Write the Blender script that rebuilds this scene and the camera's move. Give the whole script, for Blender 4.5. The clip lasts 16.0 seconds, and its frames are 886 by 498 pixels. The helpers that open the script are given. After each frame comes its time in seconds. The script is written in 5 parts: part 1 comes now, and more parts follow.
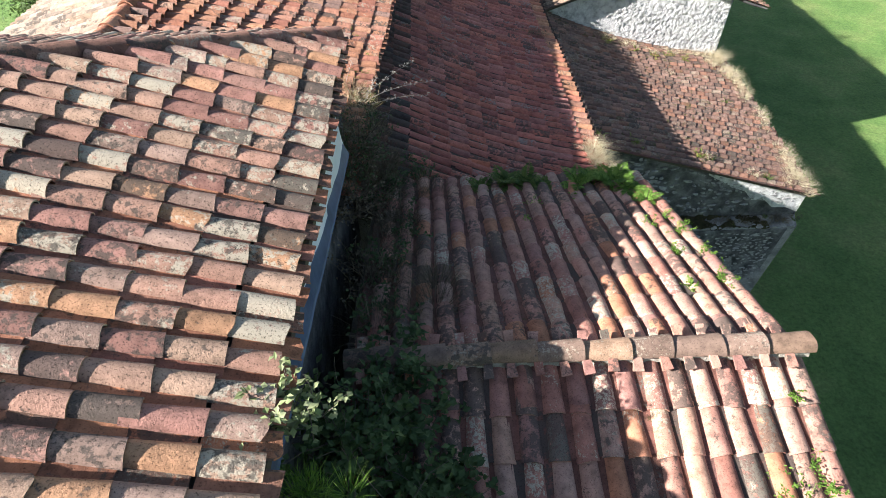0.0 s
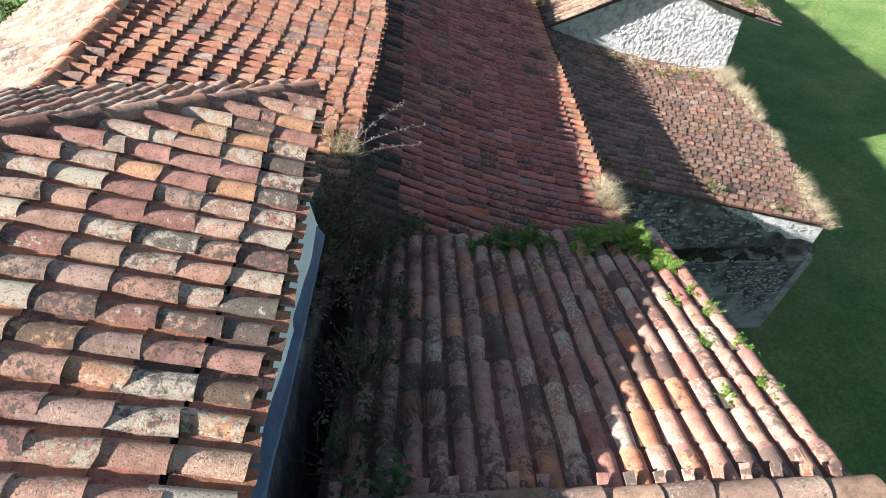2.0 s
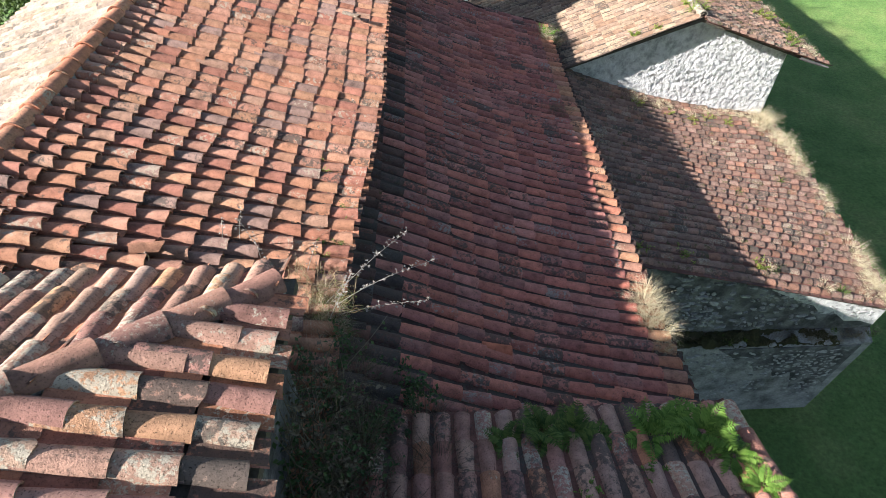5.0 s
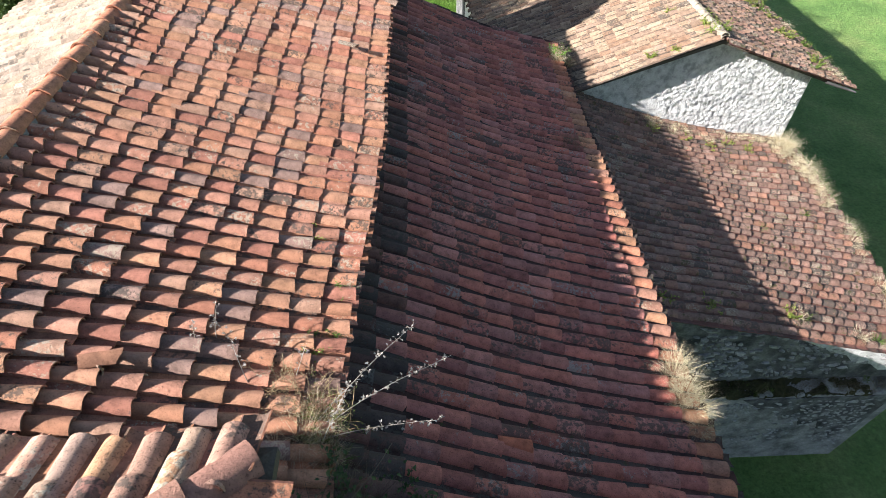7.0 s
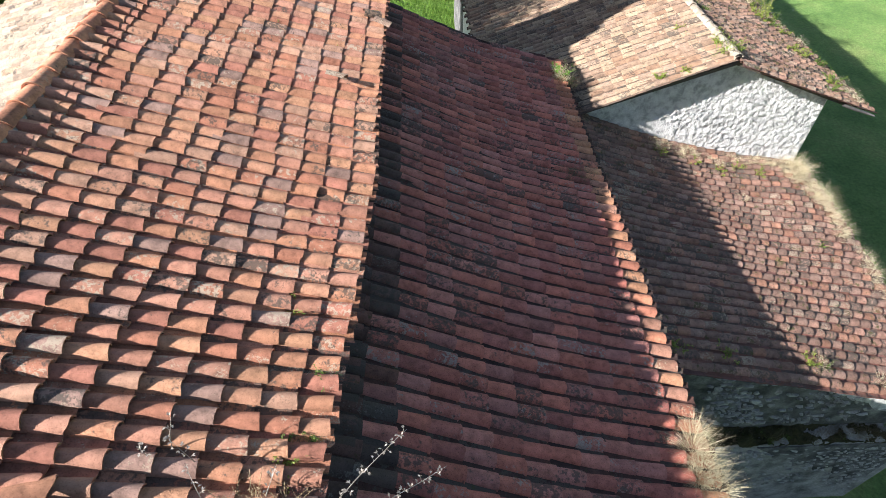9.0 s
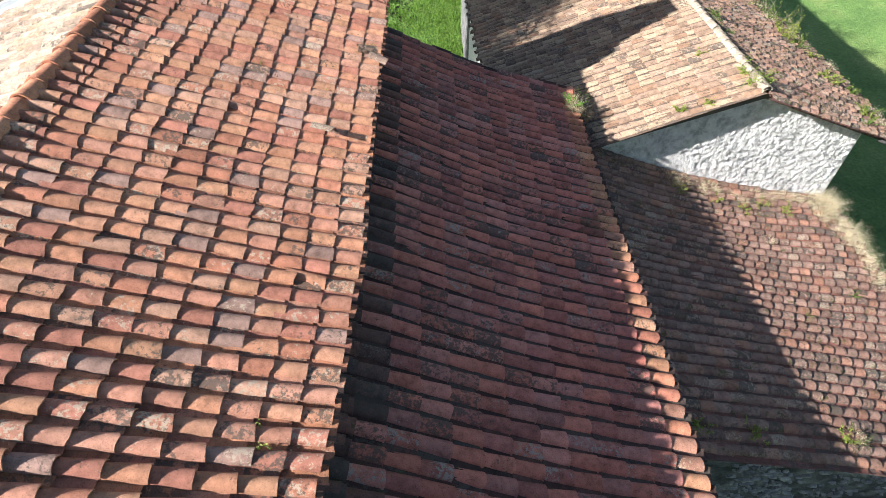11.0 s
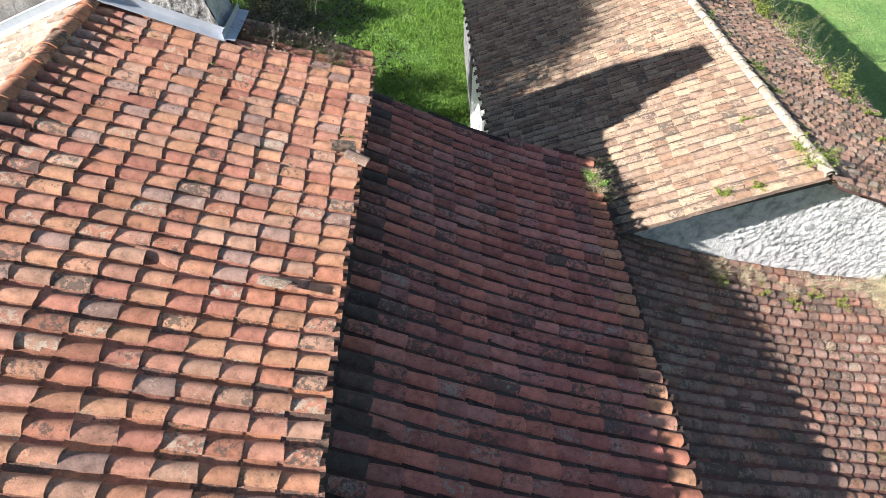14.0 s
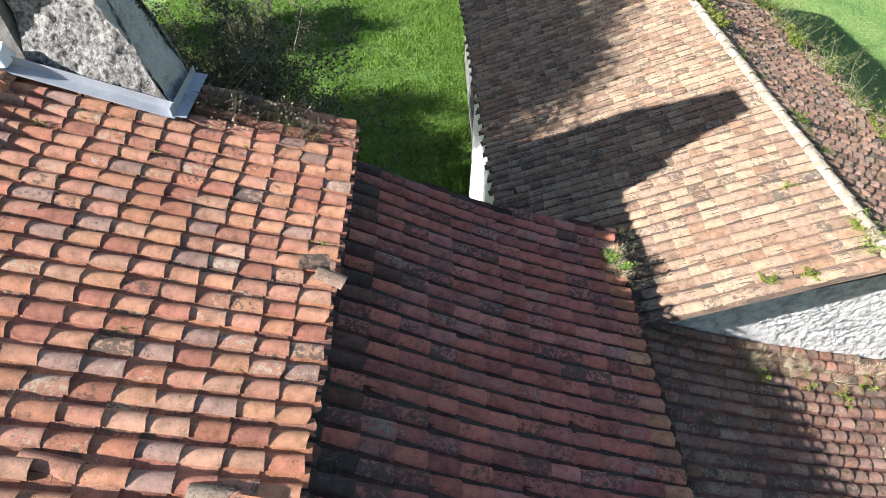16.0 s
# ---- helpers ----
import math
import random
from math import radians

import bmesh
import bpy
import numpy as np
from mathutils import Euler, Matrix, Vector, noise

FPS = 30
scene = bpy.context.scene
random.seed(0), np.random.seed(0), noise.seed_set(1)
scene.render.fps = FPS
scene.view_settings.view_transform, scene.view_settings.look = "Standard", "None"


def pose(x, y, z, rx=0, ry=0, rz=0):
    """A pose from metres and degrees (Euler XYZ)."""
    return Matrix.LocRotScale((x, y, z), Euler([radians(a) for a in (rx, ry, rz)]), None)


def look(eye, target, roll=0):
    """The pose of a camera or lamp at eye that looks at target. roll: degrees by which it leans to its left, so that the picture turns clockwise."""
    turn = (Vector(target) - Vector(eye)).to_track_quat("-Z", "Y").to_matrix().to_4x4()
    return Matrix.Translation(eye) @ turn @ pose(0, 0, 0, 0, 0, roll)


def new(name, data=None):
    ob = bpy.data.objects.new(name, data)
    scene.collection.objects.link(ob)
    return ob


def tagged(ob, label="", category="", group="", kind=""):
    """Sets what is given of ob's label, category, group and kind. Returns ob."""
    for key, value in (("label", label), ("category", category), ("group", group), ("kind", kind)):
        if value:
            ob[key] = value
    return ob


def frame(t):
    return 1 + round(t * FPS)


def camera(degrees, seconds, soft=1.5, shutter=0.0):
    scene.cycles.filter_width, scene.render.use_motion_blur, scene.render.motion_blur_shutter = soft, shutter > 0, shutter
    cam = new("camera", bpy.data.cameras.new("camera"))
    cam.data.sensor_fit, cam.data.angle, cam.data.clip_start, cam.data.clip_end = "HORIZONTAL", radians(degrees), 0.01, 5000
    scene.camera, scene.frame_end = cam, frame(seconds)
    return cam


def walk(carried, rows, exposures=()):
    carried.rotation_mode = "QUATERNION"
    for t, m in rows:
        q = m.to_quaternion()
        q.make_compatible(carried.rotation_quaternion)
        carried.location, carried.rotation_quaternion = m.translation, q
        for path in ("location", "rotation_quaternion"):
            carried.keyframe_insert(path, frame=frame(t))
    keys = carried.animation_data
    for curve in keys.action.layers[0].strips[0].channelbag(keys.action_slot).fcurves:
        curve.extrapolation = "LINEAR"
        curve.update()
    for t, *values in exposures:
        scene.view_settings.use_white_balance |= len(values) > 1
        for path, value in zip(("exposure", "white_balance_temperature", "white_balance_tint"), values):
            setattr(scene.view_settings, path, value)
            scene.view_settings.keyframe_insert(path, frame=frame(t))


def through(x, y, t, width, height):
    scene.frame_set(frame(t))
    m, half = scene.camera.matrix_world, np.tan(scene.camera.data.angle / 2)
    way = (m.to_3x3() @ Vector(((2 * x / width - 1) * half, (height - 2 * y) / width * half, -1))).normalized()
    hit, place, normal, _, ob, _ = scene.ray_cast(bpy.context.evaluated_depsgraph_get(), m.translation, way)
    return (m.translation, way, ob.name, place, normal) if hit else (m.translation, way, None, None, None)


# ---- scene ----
cam = camera(76.0, 16.0, soft=0.8)
PATH = [
    (0, (-0.536, 1.328, 15.08), (-0.502, 2.746, 13.67), -0.9),
    (0.5, (-0.517, 1.508, 15.087), (-0.48, 2.925, 13.675), -0.9),
    (1, (-0.478, 1.802, 15.092), (-0.439, 3.218, 13.679), -0.8),
    (1.5, (-0.447, 2.215, 15.096), (-0.406, 3.63, 13.683), -0.7),
    (2, (-0.432, 2.698, 15.102), (-0.39, 4.112, 13.687), -0.7),
    (2.5, (-0.426, 3.201, 15.107), (-0.383, 4.614, 13.692), -0.7),
    (3, (-0.437, 3.705, 15.121), (-0.394, 5.119, 13.707), -0.8),
    (3.5, (-0.451, 4.202, 15.147), (-0.406, 5.615, 13.733), -0.8),
    (4, (-0.455, 4.694, 15.17), (-0.411, 6.106, 13.754), -0.7),
    (4.5, (-0.47, 5.127, 15.179), (-0.429, 6.534, 13.758), -0.7),
    (5, (-0.483, 5.53, 15.179), (-0.442, 6.934, 13.755), -0.7),
    (7.5, (-0.616, 7.244, 15.154), (-0.556, 8.637, 13.721), 0.1),
    (8, (-0.609, 7.523, 15.155), (-0.544, 8.912, 13.718), 0.3),
    (8.5, (-0.584, 7.794, 15.162), (-0.517, 9.183, 13.724), 0.4),
    (9, (-0.553, 8.101, 15.172), (-0.486, 9.489, 13.734), 0.5),
    (11.5, (-0.338, 10.024, 15.294), (-0.299, 11.393, 13.837), 0.4),
    (12, (-0.308, 10.468, 15.299), (-0.272, 11.834, 13.838), 0.5),
    (12.5, (-0.292, 10.955, 15.297), (-0.255, 12.317, 13.833), 0.6),
    (13, (-0.267, 11.482, 15.286), (-0.23, 12.844, 13.822), 0.5),
    (13.5, (-0.232, 12.02, 15.274), (-0.194, 13.381, 13.809), 0.6),
    (14, (-0.196, 12.569, 15.266), (-0.159, 13.928, 13.799), 0.6),
    (14.5, (-0.162, 13.137, 15.258), (-0.125, 14.492, 13.788), 0.6),
    (15, (-0.135, 13.712, 15.247), (-0.1, 15.067, 13.776), 0.6),
    (15.5, (-0.11, 14.287, 15.23), (-0.076, 15.641, 13.757), 0.5),
    (16, (-0.091, 14.818, 15.222), (-0.057, 16.166, 13.745), 0.6),
]
walk(cam, [(t, look(eye, target, roll)) for t, eye, target, roll in PATH])

# ---- light ----
SUN_WAY = Vector((1.0, 0.27, -0.555)).normalized()
world = bpy.data.worlds.new("sky")
scene.world = world
world.use_nodes = True
wn = world.node_tree
sky = wn.nodes.new("ShaderNodeTexSky")
sky.sky_type, sky.sun_disc = "NISHITA", False
sky.sun_elevation, sky.sun_rotation = math.asin(-SUN_WAY.z), math.atan2(-SUN_WAY.x, -SUN_WAY.y)
wn.links.new(sky.outputs["Color"], wn.nodes["Background"].inputs["Color"])
wn.nodes["Background"].inputs["Strength"].default_value = 0.052
sun = new("sun", bpy.data.lights.new("sun", "SUN"))
sun.data.energy, sun.data.angle, sun.data.color = 5.0, radians(0.6), (1.0, 0.955, 0.93)
sun.matrix_world = look((-40, 0, 40), Vector((-40, 0, 40)) + SUN_WAY)
scene.view_settings.exposure = 1.75

# ---- materials ----


def shader(name, rough=0.85):
    m = bpy.data.materials.new(name)
    m.use_nodes = True
    b = m.node_tree.nodes["Principled BSDF"]
    b.inputs["Roughness"].default_value = rough
    b.inputs["Specular IOR Level"].default_value = 0.3
    return m, m.node_tree, b


def math_node(nt, op, a, b=None):
    n = nt.nodes.new("ShaderNodeMath")
    n.operation = op
    for i, v in enumerate((a, b)):
        if v is None:
            continue
        if isinstance(v, (int, float)):
            n.inputs[i].default_value = v
        else:
            nt.links.new(v, n.inputs[i])
    return n.outputs[0]


def ramp(nt, fac, stops, mode="LINEAR"):
    n = nt.nodes.new("ShaderNodeValToRGB")
    n.color_ramp.interpolation = mode
    el = n.color_ramp.elements
    while len(el) < len(stops):
        el.new(0.5)
    for e, (p, c) in zip(el, stops):
        e.position = p
        e.color = (*c, 1) if isinstance(c, tuple) else (c, c, c, 1)
    nt.links.new(fac, n.inputs["Fac"])
    return n.outputs["Color"]


def noise_node(nt, vec, scale, detail=4.0, rough=0.6, w=None):
    n = nt.nodes.new("ShaderNodeTexNoise")
    n.inputs["Scale"].default_value, n.inputs["Detail"].default_value, n.inputs["Roughness"].default_value = scale, detail, rough
    nt.links.new(vec, n.inputs["Vector"])
    return n.outputs["Fac"]


def mix(nt, fac, a, b, blend="MIX"):
    n = nt.nodes.new("ShaderNodeMix")
    n.data_type, n.blend_type = "RGBA", blend
    for sock, v in ((n.inputs[0], fac), (n.inputs[6], a), (n.inputs[7], b)):
        if isinstance(v, (int, float)):
            sock.default_value = v
        elif isinstance(v, tuple):
            sock.default_value = (*v, 1)
        else:
            nt.links.new(v, sock)
    return n.outputs[2]


def bump(nt, b, height, strength, distance):
    n = nt.nodes.new("ShaderNodeBump")
    n.inputs["Strength"].default_value, n.inputs["Distance"].default_value = strength, distance
    nt.links.new(height, n.inputs["Height"])
    nt.links.new(n.outputs["Normal"], b.inputs["Normal"])


def place_of(nt):
    return nt.nodes.new("ShaderNodeNewGeometry").outputs["Position"]


def piece_random(nt):
    """A number from 0 to 1 for each piece, whether it is an object of its own or an island of a joined mesh."""
    a = nt.nodes.new("ShaderNodeObjectInfo").outputs["Random"]
    b = nt.nodes.new("ShaderNodeNewGeometry").outputs["Random Per Island"]
    return math_node(nt, "FRACT", math_node(nt, "ADD", a, b))


def tile_material(name, clays, pale=(0.42, 0.38, 0.28), lichen=0.35, soot=(0.075, 0.065, 0.055), dirt=0.35, moss=0.0, vary=0.55, grain=34.0, pit=1.0):
    """Fired clay: a colour for each tile, blotches of kiln tone, pale lichen, dark algae and fine grain."""
    m, nt, b = shader(name, 0.9)
    pos = place_of(nt)
    rnd = piece_random(nt)
    step = 1.0 / len(clays)
    base = ramp(nt, rnd, [(i * step, c) for i, c in enumerate(clays)], "CONSTANT")
    tone = ramp(nt, noise_node(nt, pos, 8.0, 6, 0.68), [(0.3, 0.56), (0.5, 0.98), (0.7, 1.28)])
    base = mix(nt, 1.0, base, tone, "MULTIPLY")
    value = math_node(nt, "FRACT", math_node(nt, "MULTIPLY", rnd, 17.37))
    bright = nt.nodes.new("ShaderNodeHueSaturation")
    nt.links.new(math_node(nt, "ADD", math_node(nt, "MULTIPLY", value, vary), 1.02 - vary * 0.5), bright.inputs["Value"])
    nt.links.new(base, bright.inputs["Color"])
    base = bright.outputs["Color"]
    own = math_node(nt, "FRACT", math_node(nt, "MULTIPLY", rnd, 7.31))
    # lichen in patches, more on some tiles than on others
    spots = math_node(nt, "ADD", noise_node(nt, pos, grain, 6, 0.75), math_node(nt, "MULTIPLY", math_node(nt, "SUBTRACT", own, 0.5), 0.42))
    spots = math_node(nt, "ADD", spots, math_node(nt, "MULTIPLY", math_node(nt, "SUBTRACT", noise_node(nt, pos, 2.2, 3), 0.5), 0.5))
    edge = 0.80 - 0.40 * lichen
    base = mix(nt, ramp(nt, spots, [(edge, 0.0), (edge + 0.045, 0.85)]), base, pale)
    # dark algae
    own2 = math_node(nt, "FRACT", math_node(nt, "MULTIPLY", rnd, 29.7))
    black = math_node(nt, "ADD", noise_node(nt, pos, 15.0, 6, 0.7), math_node(nt, "MULTIPLY", math_node(nt, "SUBTRACT", own2, 0.5), 0.46))
    black = math_node(nt, "ADD", black, math_node(nt, "MULTIPLY", math_node(nt, "SUBTRACT", noise_node(nt, pos, 0.9, 3), 0.5), 0.5))
    edge = 0.82 - 0.42 * dirt
    base = mix(nt, ramp(nt, black, [(edge, 0.0), (edge + 0.075, 0.8)]), base, soot)
    pits = ramp(nt, noise_node(nt, pos, 70.0, 4, 0.65), [(0.30, 1 - 0.58 * pit), (0.46, 1.0), (0.62, 1.0), (0.75, 1 + 0.25 * pit)])
    base = mix(nt, 1.0, base, pits, "MULTIPLY")
    if moss:
        green = noise_node(nt, pos, 5.0, 6, 0.7)
        base = mix(nt, ramp(nt, green, [(0.72 - 0.3 * moss, 0.0), (0.80 - 0.3 * moss, 0.8)]), base, (0.055, 0.060, 0.018))
    nt.links.new(base, b.inputs["Base Color"])
    bump(nt, b, noise_node(nt, pos, 50.0, 6, 0.7), 0.8, 0.010)
    return m


CLAY_NEW = [(0.386, 0.186, 0.112), (0.410, 0.213, 0.135), (0.353, 0.153, 0.097), (0.394, 0.228, 0.157), (0.377, 0.182, 0.124), (0.419, 0.220, 0.132), (0.328, 0.141, 0.099), (0.386, 0.197, 0.137), (0.287, 0.182, 0.147)]
CLAY_OLD = [(0.378, 0.218, 0.160), (0.398, 0.247, 0.179), (0.320, 0.165, 0.131), (0.378, 0.252, 0.179), (0.339, 0.189, 0.150), (0.446, 0.247, 0.141), (0.330, 0.223, 0.175), (0.398, 0.233, 0.170)]
CLAY_RED = [(0.376, 0.132, 0.099), (0.413, 0.149, 0.108), (0.340, 0.125, 0.099), (0.400, 0.163, 0.127), (0.322, 0.121, 0.099), (0.424, 0.149, 0.106), (0.340, 0.146, 0.121)]
CLAY_BROWN = [(0.237, 0.141, 0.106), (0.262, 0.151, 0.113), (0.211, 0.129, 0.100), (0.245, 0.155, 0.121), (0.279, 0.146, 0.100), (0.220, 0.141, 0.110)]
CLAY_PALE = [(0.295, 0.223, 0.170), (0.318, 0.242, 0.181), (0.272, 0.212, 0.163), (0.325, 0.257, 0.194), (0.287, 0.227, 0.181), (0.310, 0.223, 0.155)]
CLAY_BUFF = [(0.285, 0.204, 0.141), (0.310, 0.226, 0.153), (0.225, 0.152, 0.107), (0.320, 0.239, 0.163), (0.255, 0.176, 0.128), (0.240, 0.150, 0.099)]
CLAY_MIXED = [(0.413, 0.236, 0.176), (0.340, 0.156, 0.117), (0.444, 0.258, 0.183), (0.382, 0.236, 0.183), (0.424, 0.218, 0.162), (0.444, 0.200, 0.117), (0.371, 0.181, 0.140), (0.454, 0.267, 0.202), (0.320, 0.164, 0.135), (0.413, 0.213, 0.163)]
tile_new = tile_material("clay_orange", CLAY_NEW, pale=(0.40, 0.33, 0.25), lichen=0.20, dirt=0.27, vary=0.34, grain=18.0, pit=0.65)
tile_old = tile_material("clay_weathered", CLAY_OLD, pale=(0.44, 0.40, 0.31), lichen=0.46, dirt=0.54, vary=0.36, grain=17.0, pit=1.5)
tile_red = tile_material("clay_red", CLAY_RED, pale=(0.28, 0.25, 0.22), lichen=0.20, dirt=0.42, vary=0.40, grain=20.0)
# algae plus the shade beside the nave wall, both put into the clay colour
tile_algae_shade = tile_material("clay_algae_shade", [(0.13, 0.075, 0.062), (0.10, 0.066, 0.056), (0.17, 0.085, 0.066), (0.085, 0.062, 0.055)], pale=(0.16, 0.15, 0.13), lichen=0.20, dirt=0.62, vary=0.5, moss=0.3)
tile_eave = tile_material("clay_eave", [(0.41, 0.175, 0.105), (0.42, 0.215, 0.125), (0.36, 0.145, 0.095), (0.35, 0.18, 0.125)], pale=(0.40, 0.31, 0.22), lichen=0.16, dirt=0.30)
tile_mixed = tile_material("clay_mixed", CLAY_MIXED, pale=(0.50, 0.45, 0.34), lichen=0.30, dirt=0.56, vary=0.24, grain=30.0, moss=0.15)
tile_brown = tile_material("clay_brown", CLAY_BROWN, pale=(0.33, 0.27, 0.20), lichen=0.26, dirt=0.46, moss=0.5, vary=0.5)
tile_pale = tile_material("clay_pale", CLAY_PALE, pale=(0.38, 0.33, 0.25), lichen=0.42, dirt=0.36)
tile_rust = tile_material("clay_rust", [(0.33, 0.20, 0.14), (0.37, 0.225, 0.155), (0.30, 0.175, 0.128), (0.35, 0.23, 0.17)], pale=(0.34, 0.29, 0.22), lichen=0.36, dirt=0.48, moss=0.6)
tile_buff = tile_material("clay_buff", CLAY_BUFF, pale=(0.32, 0.27, 0.20), lichen=0.24, dirt=0.38, vary=0.24, grain=14.0)
channel_clay = tile_material("clay_channel", [(0.34, 0.15, 0.09), (0.40, 0.18, 0.10), (0.30, 0.13, 0.09), (0.36, 0.18, 0.12)], lichen=0.15, dirt=0.45)
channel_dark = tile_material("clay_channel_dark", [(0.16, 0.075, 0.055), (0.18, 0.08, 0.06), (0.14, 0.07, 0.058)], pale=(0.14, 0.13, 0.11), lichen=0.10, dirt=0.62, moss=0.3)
# near-black clay: puts the shade between the aisle covers into the channel colour
channel_shaded = tile_material("clay_channel_shaded", [(0.065, 0.034, 0.028), (0.08, 0.04, 0.032), (0.05, 0.03, 0.026)], pale=(0.07, 0.065, 0.055), lichen=0.06, dirt=0.7, moss=0.4)
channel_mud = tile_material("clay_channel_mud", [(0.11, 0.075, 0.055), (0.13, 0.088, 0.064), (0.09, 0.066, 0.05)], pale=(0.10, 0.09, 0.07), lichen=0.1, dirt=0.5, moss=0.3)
ridge_clay = tile_material("clay_ridge", [(0.44, 0.20, 0.12), (0.47, 0.23, 0.14), (0.40, 0.17, 0.10)], lichen=0.22, dirt=0.2)
hip_red = tile_material("clay_hip_red", [(0.24, 0.125, 0.095), (0.21, 0.11, 0.088), (0.27, 0.145, 0.105)], pale=(0.33, 0.28, 0.22), lichen=0.26, dirt=0.50)
hip_clay = tile_material("clay_hip", [(0.28, 0.185, 0.13), (0.25, 0.17, 0.13), (0.32, 0.21, 0.14)], pale=(0.36, 0.31, 0.24), lichen=0.34, dirt=0.48)


def stone_material(name, colours, scale=3.0, relief=0.04, stain=(0.06, 0.06, 0.055), dirt=0.5, sharp=1.0):
    m, nt, b = shader(name, 0.92)
    pos = place_of(nt)
    base = ramp(nt, noise_node(nt, pos, scale, 6, 0.65), [(0.5 + sharp * (0.5 * i / (len(colours) - 1) - 0.25), c) for i, c in enumerate(colours)])
    fine = ramp(nt, noise_node(nt, pos, scale * 14, 4), [(0.3, 0.75), (0.7, 1.15)])
    base = mix(nt, 1.0, base, fine, "MULTIPLY")
    spots = noise_node(nt, pos, scale * 0.6, 8, 0.75)
    base = mix(nt, ramp(nt, spots, [(0.75 - 0.3 * dirt, 0.0), (0.92 - 0.3 * dirt, 0.85)]), base, stain)
    nt.links.new(base, b.inputs["Base Color"])
    both = math_node(nt, "ADD", noise_node(nt, pos, scale * 2.5, 5, 0.6), math_node(nt, "MULTIPLY", noise_node(nt, pos, scale * 12, 4), 0.35))
    bump(nt, b, both, 1.0, relief)
    return m


render_grey = stone_material("rough_render", [(0.40, 0.395, 0.39), (0.66, 0.655, 0.645), (0.72, 0.715, 0.70)], 3.2, 0.17, stain=(0.24, 0.235, 0.23), dirt=0.42, sharp=0.55)
render_coat = stone_material("rubble_coat", [(0.34, 0.34, 0.34), (0.58, 0.578, 0.572), (0.68, 0.675, 0.665)], 5.0, 0.05, stain=(0.22, 0.22, 0.22), dirt=0.40, sharp=0.6)
stone_grey = stone_material("grey_stone", [(0.07, 0.067, 0.063), (0.26, 0.252, 0.24), (0.46, 0.448, 0.43)], 15.0, 0.035, stain=(0.10, 0.097, 0.09), dirt=0.42, sharp=0.5)
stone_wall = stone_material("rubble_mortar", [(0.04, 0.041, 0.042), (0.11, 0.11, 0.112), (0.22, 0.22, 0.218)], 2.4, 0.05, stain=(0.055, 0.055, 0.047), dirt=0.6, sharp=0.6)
stone_plinth = stone_material("plinth_render", [(0.10, 0.10, 0.10), (0.27, 0.27, 0.268), (0.38, 0.377, 0.37)], 1.6, 0.05, stain=(0.05, 0.05, 0.05), dirt=0.62, sharp=0.7)
stone_lump = stone_material("rubble_stone", [(0.14, 0.14, 0.14), (0.32, 0.318, 0.313), (0.50, 0.495, 0.485)], 7.0, 0.03, dirt=0.4, sharp=0.7)
plaster = stone_material("old_plaster", [(0.50, 0.48, 0.44), (0.60, 0.58, 0.54), (0.55, 0.53, 0.50)], 1.4, 0.015, dirt=0.35)
whitewash = stone_material("whitewash", [(0.76, 0.75, 0.73), (0.82, 0.81, 0.80), (0.79, 0.78, 0.76)], 1.2, 0.008, stain=(0.30, 0.29, 0.27), dirt=0.12)
plaster_dirty = stone_material("dirty_plaster", [(0.13, 0.125, 0.118), (0.25, 0.24, 0.225), (0.34, 0.33, 0.31)], 2.2, 0.03, stain=(0.07, 0.068, 0.062), dirt=0.6)
mortar = stone_material("mortar", [(0.26, 0.235, 0.20), (0.38, 0.35, 0.30), (0.32, 0.29, 0.25)], 6.0, 0.03, dirt=0.35)
mortar_pale = stone_material("pale_mortar", [(0.19, 0.155, 0.115), (0.31, 0.265, 0.205), (0.42, 0.375, 0.30)], 5.0, 0.04, stain=(0.20, 0.165, 0.12), dirt=0.45, sharp=0.7)
deck_wood = stone_material("roof_deck", [(0.06, 0.05, 0.045), (0.10, 0.085, 0.07), (0.08, 0.07, 0.06)], 4.0, 0.01, dirt=0.4)


def metal_material(name, colours, rough, metal):
    m, nt, b = shader(name, rough)
    pos = place_of(nt)
    base = ramp(nt, noise_node(nt, pos, 3.0, 6, 0.7), [(0.3, colours[0]), (0.7, colours[1])])
    nt.links.new(base, b.inputs["Base Color"])
    b.inputs["Metallic"].default_value = metal
    bump(nt, b, noise_node(nt, pos, 9.0, 3), 0.25, 0.01)
    return m


zinc = metal_material("zinc_sheet", ((0.36, 0.39, 0.43), (0.48, 0.51, 0.55)), 0.5, 0.35)
dark_metal = metal_material("dark_metal", ((0.05, 0.05, 0.05), (0.12, 0.115, 0.11)), 0.6, 0.4)
white_sheet = metal_material("white_painted_sheet", ((0.60, 0.66, 0.72), (0.74, 0.78, 0.82)), 0.45, 0.0)
blue_reflected = metal_material("sky_tinted_sheet", ((0.035, 0.06, 0.13), (0.10, 0.15, 0.27)), 0.45, 0.1)
blue_sheet = metal_material("blue_grey_sheet", ((0.06, 0.10, 0.18), (0.11, 0.16, 0.26)), 0.45, 0.2)


